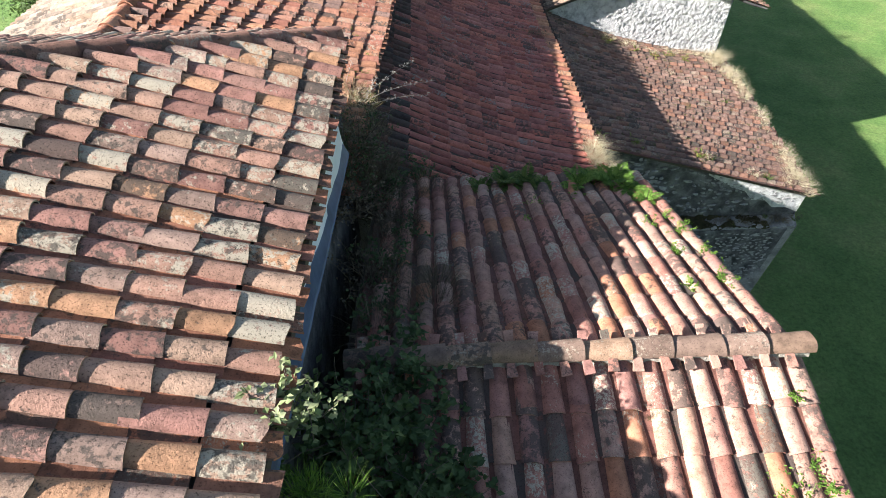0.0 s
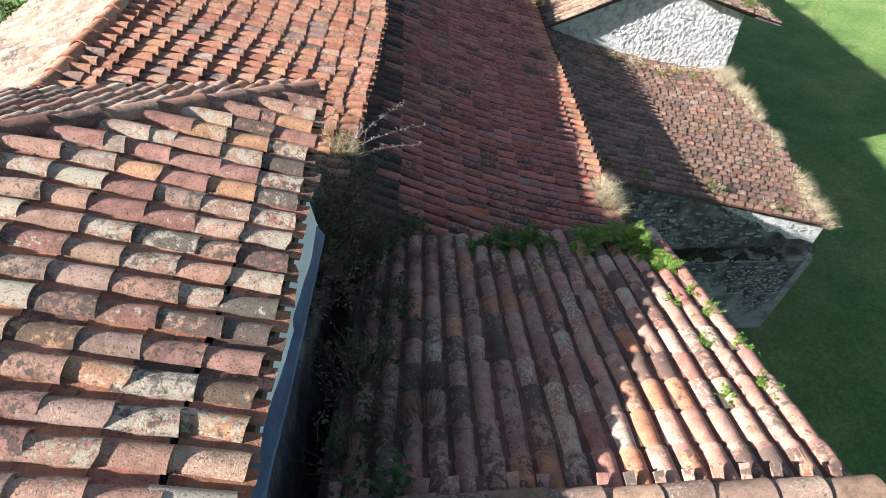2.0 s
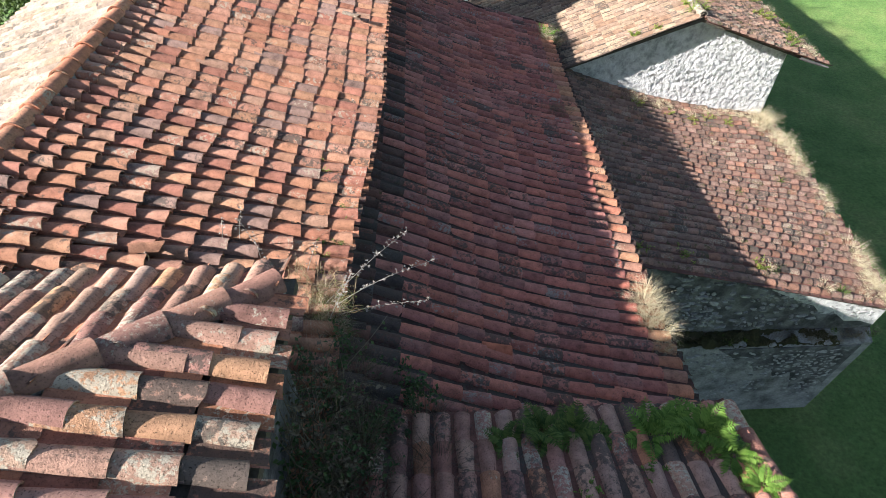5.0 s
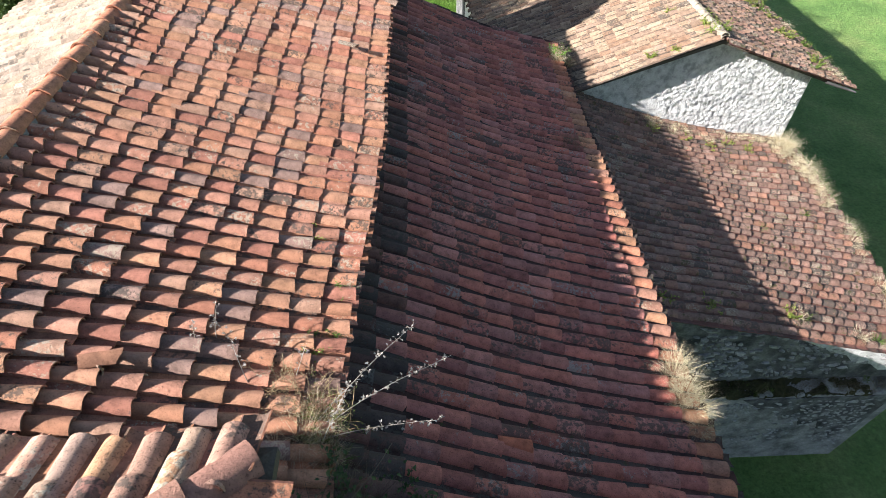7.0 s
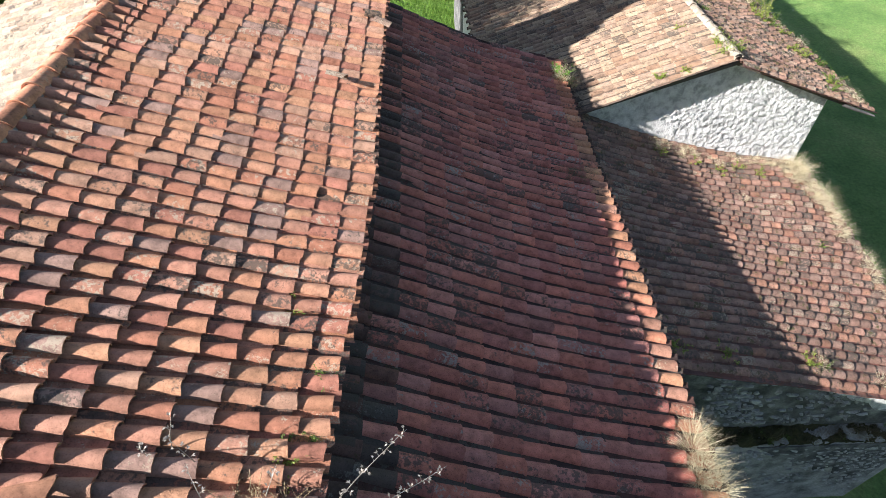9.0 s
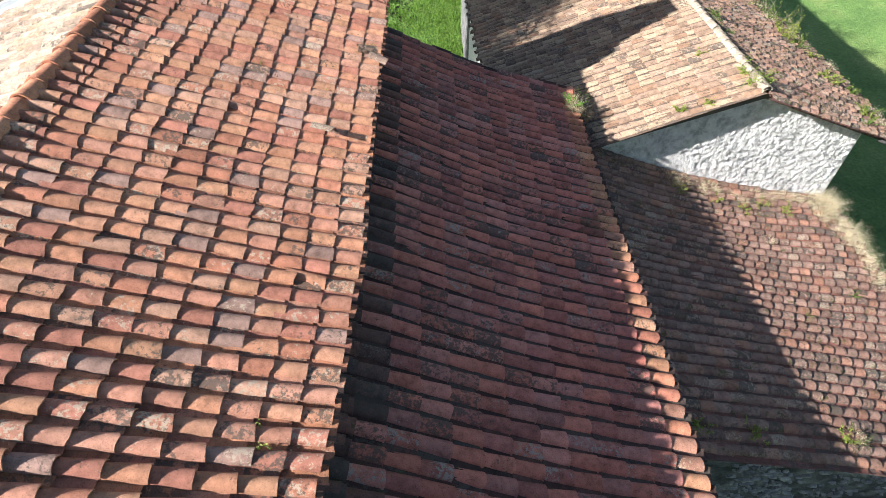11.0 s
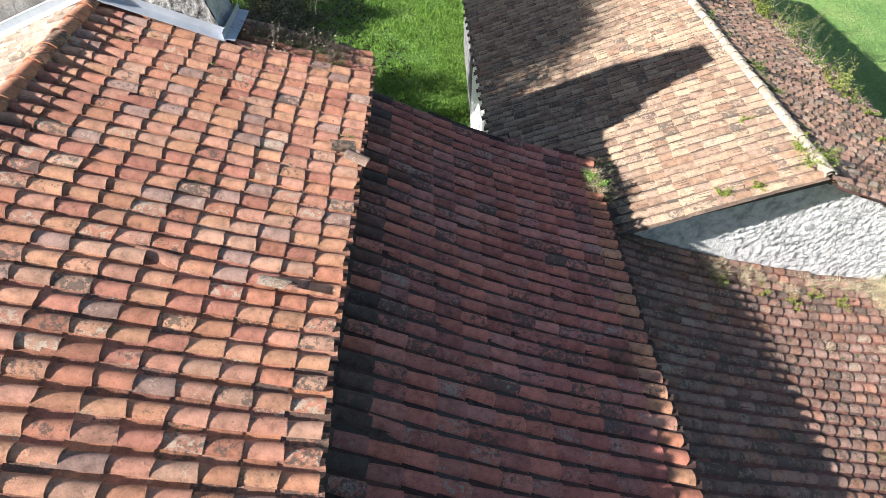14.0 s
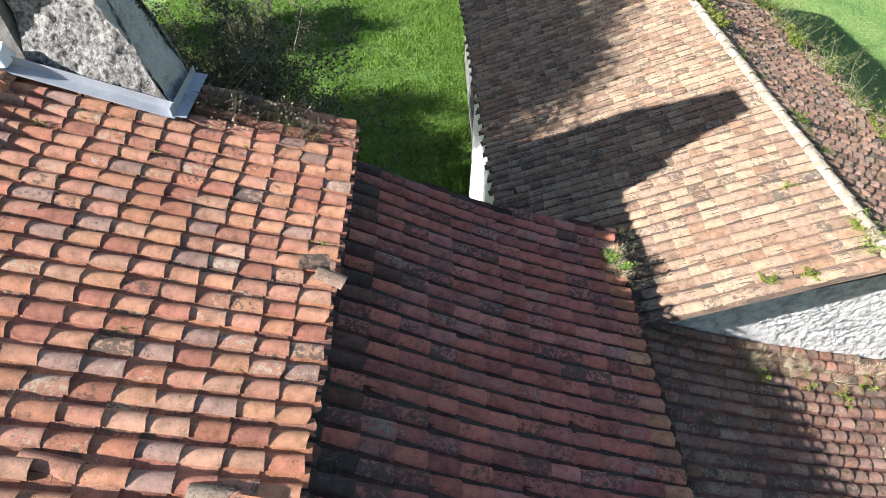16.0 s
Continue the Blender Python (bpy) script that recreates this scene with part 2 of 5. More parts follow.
def leaf_material(name, dark, light, through=0.35):
    m, nt, b = shader(name, 0.6)
    pos = place_of(nt)
    rnd = piece_random(nt)
    base = ramp(nt, rnd, [(0.0, dark), (1.0, light)])
    base = mix(nt, 1.0, base, ramp(nt, noise_node(nt, pos, 3.0, 3), [(0.3, 0.75), (0.7, 1.2)]), "MULTIPLY")
    nt.links.new(base, b.inputs["Base Color"])
    trans = nt.nodes.new("ShaderNodeBsdfTranslucent")
    nt.links.new(base, trans.inputs["Color"])
    ms = nt.nodes.new("ShaderNodeMixShader")
    ms.inputs[0].default_value = through
    nt.links.new(b.outputs[0], ms.inputs[1])
    nt.links.new(trans.outputs[0], ms.inputs[2])
    nt.links.new(ms.outputs[0], nt.nodes["Material Output"].inputs["Surface"])
    return m


straw = leaf_material("dry_grass", (0.40, 0.34, 0.21), (0.70, 0.63, 0.46))
stalk_grey = leaf_material("dead_stalk", (0.30, 0.26, 0.22), (0.52, 0.47, 0.42), 0.25)
fresh = leaf_material("fern_green", (0.085, 0.18, 0.025), (0.22, 0.36, 0.07), 0.45)
weed_green = leaf_material("weed_green", (0.05, 0.10, 0.02), (0.16, 0.22, 0.05), 0.4)
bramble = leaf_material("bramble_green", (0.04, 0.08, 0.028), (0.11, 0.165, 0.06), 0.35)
dry_tan = leaf_material("dry_tan", (0.22, 0.15, 0.085), (0.44, 0.34, 0.20), 0.3)
twig_grey = leaf_material("grey_twig", (0.13, 0.12, 0.09), (0.24, 0.22, 0.18), 0.1)
weed_lime = leaf_material("weed_lime", (0.15, 0.20, 0.03), (0.32, 0.36, 0.09), 0.45)
# bramble leaf with the sun on it put into a paler colour
bramble_sunlit = leaf_material("sunlit_leaf", (0.20, 0.26, 0.10), (0.36, 0.40, 0.22), 0.35)
dead_weed = leaf_material("dead_weed", (0.085, 0.068, 0.045), (0.22, 0.18, 0.12), 0.25)
tree_leaf = leaf_material("tree_leaf", (0.035, 0.07, 0.018), (0.09, 0.14, 0.035), 0.3)
tree_dark = leaf_material("dark_leaf", (0.035, 0.04, 0.018), (0.12, 0.125, 0.06), 0.3)
lawn_blade = leaf_material("lawn_blade", (0.095, 0.20, 0.035), (0.215, 0.35, 0.07), 0.45)
bark = stone_material("bark", [(0.06, 0.05, 0.04), (0.14, 0.12, 0.10), (0.10, 0.085, 0.07)], 9.0, 0.03, dirt=0.2)

lawn, nt, b = shader("lawn", 0.9)
pos = place_of(nt)
grass = ramp(nt, noise_node(nt, pos, 0.35, 6, 0.65), [(0.32, (0.10, 0.21, 0.05)), (0.5, (0.165, 0.295, 0.075)), (0.68, (0.26, 0.35, 0.11))])
grass = mix(nt, 1.0, grass, ramp(nt, noise_node(nt, pos, 9.0, 6, 0.75), [(0.3, 0.55), (0.7, 1.3)]), "MULTIPLY")
nt.links.new(grass, b.inputs["Base Color"])
bump(nt, b, noise_node(nt, pos, 7.0, 8, 0.75), 1.0, 0.25)

# ---- mesh helpers ----


def mesh_of(name, verts, faces, material, smooth=False):
    me = bpy.data.meshes.new(name)
    me.from_pydata([tuple(v) for v in verts], [], [tuple(f) for f in faces])
    me.materials.append(material)
    if smooth:
        me.polygons.foreach_set("use_smooth", [True] * len(me.polygons))
    me.update()
    return me


def part(name, me, parent=None, label="", m=None, kind=""):
    """Links a mesh (or a bmesh's mesh) as one object, under its thing where one is given."""
    ob = new(name, me)
    if parent is not None:
        ob.parent = parent
    if m is not None:
        ob.matrix_basis = m
    return tagged(ob, label, kind=kind)


def thing(name, me, label, category, group="", kind="", m=None):
    ob = new(name, me)
    if m is not None:
        ob.matrix_basis = m
    return tagged(ob, label, category, group, kind)


def bevelled(name, verts, faces, material, width=0.02):
    bm = bmesh.new()
    vs = [bm.verts.new(v) for v in verts]
    for f in faces:
        bm.faces.new([vs[i] for i in f])
    bmesh.ops.recalc_face_normals(bm, faces=bm.faces)
    if width:
        bmesh.ops.bevel(bm, geom=list(bm.edges), offset=width, segments=2, affect="EDGES", profile=0.6)
    me = bpy.data.meshes.new(name)
    bm.to_mesh(me)
    bm.free()
    me.materials.append(material)
    return me


def prism(name, outline, axis, lo, hi, material, width=0.02):
    """An outline drawn across the axis ("y": x,z pairs; "x": y,z pairs; "z": x,y pairs), drawn out from lo to hi."""
    def at(p, d):
        return {"y": (p[0], d, p[1]), "x": (d, p[0], p[1]), "z": (p[0], p[1], d)}[axis]
    n = len(outline)
    verts = [at(p, lo) for p in outline] + [at(p, hi) for p in outline]
    faces = [tuple(range(n)), tuple(range(2 * n - 1, n - 1, -1))] + [(i, (i + 1) % n, n + (i + 1) % n, n + i) for i in range(n)]
    return bevelled(name, verts, faces, material, width)


def barrel(rng, length=0.46, wide=0.106, narrow=0.095, thick=0.015, seg=10, arc=80, rough=0.0018, bite=0.0):
    """A hollow clay tile, half a barrel: x across, y up the slope from its wide lower end, z out of the roof."""
    th = np.radians(np.linspace(-arc, arc, seg + 1))
    verts, faces = [], []
    rings = [0.0, 0.45, 1.0]
    skew, wave, phase, twist = rng.uniform(-0.014, 0.014), rng.uniform(0, 0.005), rng.uniform(0, 6), rng.uniform(-0.004, 0.004)
    corner = rng.choice((-1, 1))
    for shell in (0, 1):
        for k, f in enumerate(rings):
            r = wide + (narrow - wide) * f - (thick if shell else 0)
            for i, a in enumerate(th):
                y = f * length
                if k == 0:
                    y += skew * math.sin(a) + wave * math.cos(3 * a + phase)
                    y += bite * max(0.0, corner * math.sin(a) - 0.35) ** 1.5
                rr = r + rng.uniform(-rough, rough)
                verts.append((rr * math.sin(a) * (1 + twist * 6), y, rr * math.cos(a) - wide * math.cos(math.radians(arc)) + twist * math.sin(a)))
    n = seg + 1
    off = 3 * n
    for k in range(2):
        for i in range(seg):
            p = k * n + i
            faces.append((p, p + 1, p + n + 1, p + n))
            faces.append((off + p + 1, off + p, off + p + n, off + p + n + 1))
    for i in range(seg):
        faces.append((i + 1, i, off + i, off + i + 1))
    for i in (0, seg):
        for k in range(2):
            p = k * n + i
            q = (p, p + n, off + p + n, off + p)
            faces.append(q if i == 0 else q[::-1])
    return np.array(verts), faces


RNG = random.Random(7)
BARRELS = [barrel(RNG, bite=(0.05 if i == 3 else 0.09 if i == 8 else 0.0)) for i in range(12)]
LONG = [barrel(RNG, length=0.52, wide=0.125, narrow=0.11, thick=0.02) for _ in range(5)]


def joined(name, items, material, smooth=True):
    """One mesh out of many (verts, faces, matrix)."""
    all_v, all_f, n = [], [], 0
    for verts, faces, m in items:
        a = np.array(m)
        all_v.append(verts @ a[:3, :3].T + a[:3, 3])
        all_f.extend(tuple(i + n for i in f) for f in faces)
        n += len(verts)
    me = bpy.data.meshes.new(name)
    me.from_pydata(np.concatenate(all_v).tolist(), [], all_f)
    me.materials.append(material)
    finish(me, smooth)
    return me


def finish(me, smooth=True):
    if smooth:
        me.polygons.foreach_set("use_smooth", [True] * len(me.polygons))
        me.set_sharp_from_angle(angle=radians(40))
    me.update()


def frame_of(origin, along, up):
    a, s = Vector(along).normalized(), Vector(up)
    s = (s - a * s.dot(a)).normalized()
    n = a.cross(s)
    if n.z < 0:
        n = -n
    x = s.cross(n)
    return Matrix(((x.x, s.x, n.x, origin[0]), (x.y, s.y, n.y, origin[1]), (x.z, s.z, n.z, origin[2]), (0, 0, 0, 1)))


def tiled_roof(deck, origin, along, up, length, depth, material, channel, seed, spacing=0.23, exposure=0.34,
               keep=None, near=None, sag=None, wild=1.0, singles=300, step=0.032, wide=0.94, tall=0.84, bond=0.0, dip=0.09, lip=0.045, eave=None, edge=None, shear=0.0, stained=None):
    """Lays channels and cover tiles in columns up a slope. Tiles in the stretch `near` are objects, the rest one joined part.
    step: by how much a tile lies over the next, a number or a height by place; bond: how far neighbouring columns are shifted against each other; dip: height of the channels; lip: how far they stick out at the eave; eave: the lowest row's material; edge: how far up the eave lies, by the way along it; shear: how far the columns lean sideways on their way up; stained: another material, and how far up it begins."""
    rng = random.Random(seed)
    base = frame_of(origin, along, up)
    flip = 1 if (base.to_3x3() @ Vector((1, 0, 0))).dot(Vector(along)) > 0 else -1
    meshes = []
    for i, (v, f) in enumerate(BARRELS):
        me = bpy.data.meshes.new("tile")
        me.from_pydata(v.tolist(), [], f)
        me.materials.append(material)
        finish(me)
        meshes.append(me)
    def recoated(other):
        made = []
        for me in meshes:
            me = me.copy()
            me.materials[0] = other
            made.append(me)
        return made

    eave_meshes = recoated(eave) if eave else []
    stained_meshes = recoated(stained[0]) if stained else []
    covers, dark_covers, channels, picked = [], [], [], 0
    cols, rows = int(length / spacing) + 1, int(depth / exposure) + 1
    drift = wander = 0.0
    skew_turn = -flip * math.degrees(math.atan(shear))
    for i in range(-int(shear * depth / spacing) - (1 if shear else 0), cols):
        drift = drift * 0.8 + rng.uniform(-0.012, 0.012) * wild
        wander = wander * 0.85 + rng.uniform(-0.016, 0.016) * wild
        start = wander + (bond * exposure * ((i % 2) - 0.5 + rng.uniform(-0.2, 0.2)) if bond else 0.0)
        for j in range(rows + 1):
            for cover in (True, False):
                u = (i + (0.5 if cover else 0.0)) * spacing + drift + rng.uniform(-0.006, 0.006) * wild
                slip = rng.uniform(-0.012, 0.012) * wild - (rng.uniform(0.02, 0.07) if rng.random() < 0.03 * wild else 0.0)
                v = (edge(u) if edge else 0.0) + j * exposure + start * (1.0 if j or not bond else 0.3) + slip + (0.0 if cover else 0.03 if j else -lip)
                u += shear * (v + 0.2)
                if v > depth - 0.1:
                    continue
                v = min(v, depth - 0.44)
                centre = base @ Vector((flip * u, v + 0.2, 0))
                if keep and not keep(centre):
                    continue
                if keep:
                    for _ in range(4):
                        if keep(base @ Vector((flip * u, v + 0.40, 0))):
                            break
                        v -= 0.07
                rise = step(centre) if callable(step) else step
                pitch = math.degrees(math.asin(rise / 0.40))
                lift = sag(base @ Vector((flip * u, v, 0))) if sag else 0.0
                lean = math.degrees(math.atan((sag(base @ Vector((flip * u, v + 0.4, 0))) - sag(base @ Vector((flip * u, v, 0)))) / 0.4)) if sag else 0.0
                pick = rng.randrange(len(BARRELS))
                turn = skew_turn + rng.gauss(0, 1.3) * wild + (rng.uniform(-9, 9) if rng.random() < 0.015 * wild else 0.0)
                if cover:
                    m = base @ pose(flip * u, v, 0.028 + rise + (1 - tall) * 0.03 + rng.uniform(-0.004, 0.006) * wild, -pitch + lean + rng.gauss(0, 0.5), rng.gauss(0, 2.2) * wild, turn) @ Matrix.Diagonal((wide, 1, tall, 1))
                else:
                    m = base @ pose(flip * u, v, dip + rise * 0.6, pitch - lean, 180, skew_turn) @ Matrix.Diagonal((0.90, 1, 0.44, 1))
                m = Matrix.Translation((0, 0, lift)) @ m
                if cover and eave and j == 0:
                    part("eave_tile", eave_meshes[pick], deck, m=m)
                elif cover:
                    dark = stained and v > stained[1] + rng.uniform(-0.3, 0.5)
                    if near and near(centre) and picked < singles:
                        part("tile", (stained_meshes if dark else meshes)[pick], deck, m=m)
                        picked += 1
                    else:
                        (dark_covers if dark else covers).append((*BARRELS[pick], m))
                else:
                    channels.append((*BARRELS[pick], m))
    if covers:
        part("tile_field", joined("tile_field", covers, material), deck, kind="stuff")
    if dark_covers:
        part("stained_tiles", joined("stained_tiles", dark_covers, stained[0]), deck, "tiles darkened for algae and for shade under the eave", kind="stuff")
    if channels:
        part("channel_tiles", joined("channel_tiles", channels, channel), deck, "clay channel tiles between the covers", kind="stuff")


def ridge_line(parent, a, b, material, seed, size=LONG, exposure=0.40, name="ridge_tile", wild=1.0, bed=None, radius=1.0):
    """Barrel tiles laid in a row along a ridge or hip, each a part, on a bed of mortar."""
    rng = random.Random(seed)
    a, b = Vector(a), Vector(b)
    way = (b - a).normalized()
    side = way.cross(Vector((0, 0, 1))).normalized()
    n = side.cross(way)
    base = Matrix(((side.x, way.x, n.x, a.x), (side.y, way.y, n.y, a.y), (side.z, way.z, n.z, a.z), (0, 0, 0, 1)))
    meshes = []
    for v, f in size:
        me = bpy.data.meshes.new(name)
        me.from_pydata((v * np.array((radius, 1, radius))).tolist(), [], f)
        me.materials.append(material)
        finish(me)
        meshes.append(me)
    count = int((b - a).length / exposure) + 1
    for i in range(count):
        m = base @ pose(rng.uniform(-0.008, 0.008) * wild, i * exposure + rng.uniform(-0.02, 0.02), 0.03 + rng.uniform(-0.004, 0.006), -2.5, rng.gauss(0, 2) * wild, rng.gauss(0, 1.2) * wild)
        part(name, meshes[rng.randrange(len(meshes))], parent, m=m)
    if bed:
        v, f = [], []
        steps = max(4, int((b - a).length / 0.12))
        ring = [(-0.105, -0.06), (-0.08, 0.02), (0.0, 0.06), (0.08, 0.02), (0.105, -0.06)]
        for i in range(steps + 1):
            for x, z in ring:
                v.append(base @ Vector((x * radius + rng.uniform(-0.007, 0.007), (b - a).length * i / steps, z + rng.uniform(-0.006, 0.006))))
        for i in range(steps):
            for k in range(4):
                p = i * 5 + k
                f.append((p, p + 1, p + 6, p + 5))
        part("mortar_bed", mesh_of("mortar_bed", v, f, bed, True), parent, "crumbling pale mortar bed")


def slab(name, corners, material, thick=0.09):
    """A roof deck: a flat polygon with thickness below it."""
    n = len(corners)
    verts = [Vector(c) for c in corners] + [Vector(c) - Vector((0, 0, thick)) for c in corners]
    faces = [tuple(range(n)), tuple(range(2 * n - 1, n - 1, -1))] + [(i, n + i, n + (i + 1) % n, (i + 1) % n) for i in range(n)]
    return bevelled(name, verts, faces, material, 0)


def sagged_deck(name, xs, ys, height, material, thick=0.09, skip=None):
    """A roof deck that follows a height of x and y, with thickness below it."""
    bm = bmesh.new()
    grid = [[bm.verts.new((x, y, height(x, y))) for y in ys] for x in xs]
    for i in range(len(xs) - 1):
        for j in range(len(ys) - 1):
            if not (skip and skip(0.5 * (xs[i] + xs[i + 1]), 0.5 * (ys[j] + ys[j + 1]))):
                bm.faces.new((grid[i][j], grid[i + 1][j], grid[i + 1][j + 1], grid[i][j + 1]))
    bmesh.ops.delete(bm, geom=[v for v in bm.verts if not v.link_faces], context="VERTS")
    lower = bmesh.ops.extrude_face_region(bm, geom=list(bm.faces))["geom"]
    for v in lower:
        if isinstance(v, bmesh.types.BMVert):
            v.co.z -= thick
    bmesh.ops.recalc_face_normals(bm, faces=bm.faces)
    me = bpy.data.meshes.new(name)
    bm.to_mesh(me)
    bm.free()
    me.materials.append(material)
    return me


def steps(a, b, n):
    return [a + (b - a) * i / n for i in range(n + 1)]


def ease(a, b, x):
    f = min(max((x - a) / (b - a), 0.0), 1.0)
    return f * f * (3 - 2 * f)


# ---- ground ----
GROUND_X = [-1500, *steps(1.65, 2.6, 6), 1500]
thing("ground", mesh_of("ground", [(x, y, 0.85 * ease(1.65, 2.6, x)) for y in (-1500, 1500) for x in GROUND_X], [(i, i + 1, i + 10, i + 9) for i in range(8)], lawn),
      "mown green lawn with uneven tufts round the church", "lawn", kind="structure")

# ---- walls ----
thing("wall_nave", prism("wall_nave", [(-9.0, -0.2), (-1.85, -0.2), (-1.85, 9.98), (-5.2, 11.2), (-9.0, 9.9)], "y", 8.2, 21.6, plaster),
      "old plastered nave wall under the orange roof", "wall", kind="structure")
thing("wall_aisle", prism("wall_aisle", [(-1.84, -0.2), (2.8, -0.2), (2.8, 7.62), (-1.84, 9.1)], "y", 8.4, 21.85, plaster),
      "plastered aisle wall below the red lean-to roof", "wall", kind="structure")
thing("wall_porch", prism("wall_porch", [(0.3, -0.2), (8.3, -0.2), (8.3, 9.3), (4.33, 10.48), (0.3, 9.3)], "x", -1.25, 2.68, plaster),
      "plastered porch wall under the gabled tile roof", "wall", kind="structure")
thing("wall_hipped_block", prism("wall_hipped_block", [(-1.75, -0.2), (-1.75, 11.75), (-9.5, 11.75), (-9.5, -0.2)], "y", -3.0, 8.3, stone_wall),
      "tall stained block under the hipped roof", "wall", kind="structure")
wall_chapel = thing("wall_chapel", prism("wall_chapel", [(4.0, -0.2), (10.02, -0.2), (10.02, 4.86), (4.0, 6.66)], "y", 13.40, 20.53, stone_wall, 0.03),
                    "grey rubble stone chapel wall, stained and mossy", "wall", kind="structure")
plinth_mesh = prism("wall_plinth", [(13.04, -0.2), (20.6, -0.2), (20.6, 3.7), (13.56, 4.12), (13.08, 3.86)], "x", 3.0, 10.03, stone_plinth, 0.03)
for v in plinth_mesh.vertices:
    if v.co.x > 9:
        v.co.x -= 0.105 * (4.0 - v.co.z)
wall_plinth = thing("wall_plinth", plinth_mesh,
                    "lower rubble stone wall with a sloping mossy ledge", "wall", kind="structure")
wall_gable = thing("wall_gable", prism("wall_gable", [(1.6, -0.2), (9.92, -0.2), (9.92, 7.52), (7.0, 8.56), (4.0, 7.45), (1.6, 6.55)], "y", 20.56, 21.2, render_grey, 0.03),
      "rough grey rendered gable wall in raking sun", "wall", kind="structure")
v, f, cell = [], [], 0.033
GX, GZ = int((9.90 - 3.4) / cell), int((8.56 - 4.9) / cell)
for i in range(GX + 1):
    for k in range(GZ + 1):
        x, z = 3.4 + cell * i, 4.9 + cell * k
        rake = 8.53 - 0.36 * abs(x - 7.0)
        z = min(z, rake)
        p = Vector((x + 0.25 * z, z - 0.1 * x, 0.0))
        near_d, next_d = noise.voronoi(Vector((p.x * 10.0, p.y * 15.0, 1.0)))[0][:2]
        lump = min(0.35, next_d - near_d) * 0.06 * (0.6 + 0.6 * noise.noise(p * 1.3)) + 0.022 * noise.fractal(p * 8.0, 0.8, 2.1, 4)
        smooth = 1 - ease(0.15, 0.45, z - (6.75 - 0.36 * (x - 5.0))) if x < 6.2 else 0.0
        v.append((x, 20.545 - (lump * (1 - 0.85 * smooth) + 0.02 * smooth), z))
for i in range(GX):
    for k in range(GZ):
        a = i * (GZ + 1) + k
        if v[a][2] < 8.53 - 0.36 * abs(v[a][0] - 7.0):
            f.append((a, a + GZ + 1, a + GZ + 2, a + 1))
part("rough_coat", mesh_of("rough_coat", v, f, render_coat, True), wall_gable, "lumpy pale grey rubble coat")
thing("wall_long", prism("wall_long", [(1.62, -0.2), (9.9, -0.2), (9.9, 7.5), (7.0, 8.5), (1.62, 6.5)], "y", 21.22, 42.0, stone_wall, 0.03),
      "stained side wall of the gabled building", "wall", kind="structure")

# ---- roofs ----
def nave_edge(y):
    """How far the nave's eave draws back towards its south end."""
    return 0.065 * min(max(14.2 - y, 0.0), 5.0)


def nave_sag(x, y):
    """The nave slope hangs through, most at its south end, steeper towards the ridge."""
    f = min(max((-1.2 - x) / 4.0, 0.0), 1.0)
    return (0.06 + 0.05 * ease(14.4, 16.0, y)) * (1 - f) - (0.05 + 0.05 * (1 - ease(10.0, 15.5, y))) * math.sin(math.pi * f * (1.4 - 0.4 * f))


nave_deck = sagged_deck("roof_nave", [*steps(-5.2, -3.37, 6), *steps(-3.37, -1.36, 7)[1:]], [*steps(7.0, 21.1, 12), 21.78],
                        lambda x, y: 10.125 + 0.35 * (-1.36 - x) + nave_sag(x, y), deck_wood, skip=lambda x, y: x < -3.37 and y > 21.1)
for v in nave_deck.vertices:
    pull = nave_edge(v.co.y) * ease(-3.4, -1.36, v.co.x)
    v.co.x -= pull
    v.co.z += 0.35 * pull
nave = thing("roof_nave", nave_deck, "orange barrel tile roof slope with scattered lichen", "roof", kind="structure")
nave_west = thing("roof_nave_west", slab("roof_nave_west", [(-5.2, 7.0, 11.525), (-5.2, 21.1, 11.525), (-9.3, 21.1, 9.97), (-9.3, 7.0, 9.97)], deck_wood),
                  "sunlit pale barrel tile roof slope", "roof", kind="structure")
def aisle_sag(p):
    f = min(max((3.1 - p.x) / 4.3, 0), 1)
    g = math.sin(math.pi * min(max((p.y - 9) / 12.5, 0), 1))
    return -(0.19 - 0.04 * ease(11.0, 13.5, p.y)) * math.sin(math.pi * f) - 0.06 * g * (1 - f) - 0.06 * (1 - f) * min(max((p.y - 12) / 5, 0), 1) + 0.03 * math.sin(p.y * 0.9) - 0.05 * (1 - f) * ease(16.4, 17.6, p.y)


aisle = thing("roof_aisle", sagged_deck("roof_aisle", steps(-1.83, 3.08, 14), steps(8.0, 22.0, 14), lambda x, y: 7.70 + 0.33 * (3.08 - x) + aisle_sag(Vector((x, y, 0))), deck_wood),
              "dark red barrel tile lean-to roof in shade", "roof", kind="structure")
porch = thing("roof_porch", slab("roof_porch", [(-1.4, 4.33, 10.60), (2.86, 4.33, 10.60), (2.86, 8.6, 9.319), (-1.4, 8.6, 9.319)], deck_wood),
              "mottled barrel tile porch roof, half in shade", "roof", kind="structure")
porch_south = thing("roof_porch_south", slab("roof_porch_south", [(-1.4, 0.0, 9.30), (2.86, 0.0, 9.30), (2.86, 4.33, 10.599), (-1.4, 4.33, 10.599)], deck_wood),
                    "mottled barrel tile porch roof, half in shade", "roof", kind="structure")
hipped = thing("roof_hipped", slab("roof_hipped", [(-1.55, -3.0, 11.86), (-1.55, 8.53, 11.86), (-5.75, 4.71, 13.33), (-5.75, -3.0, 13.33)], deck_wood),
               "weathered lichen-spotted barrel tile roof with a hip", "roof", kind="structure")
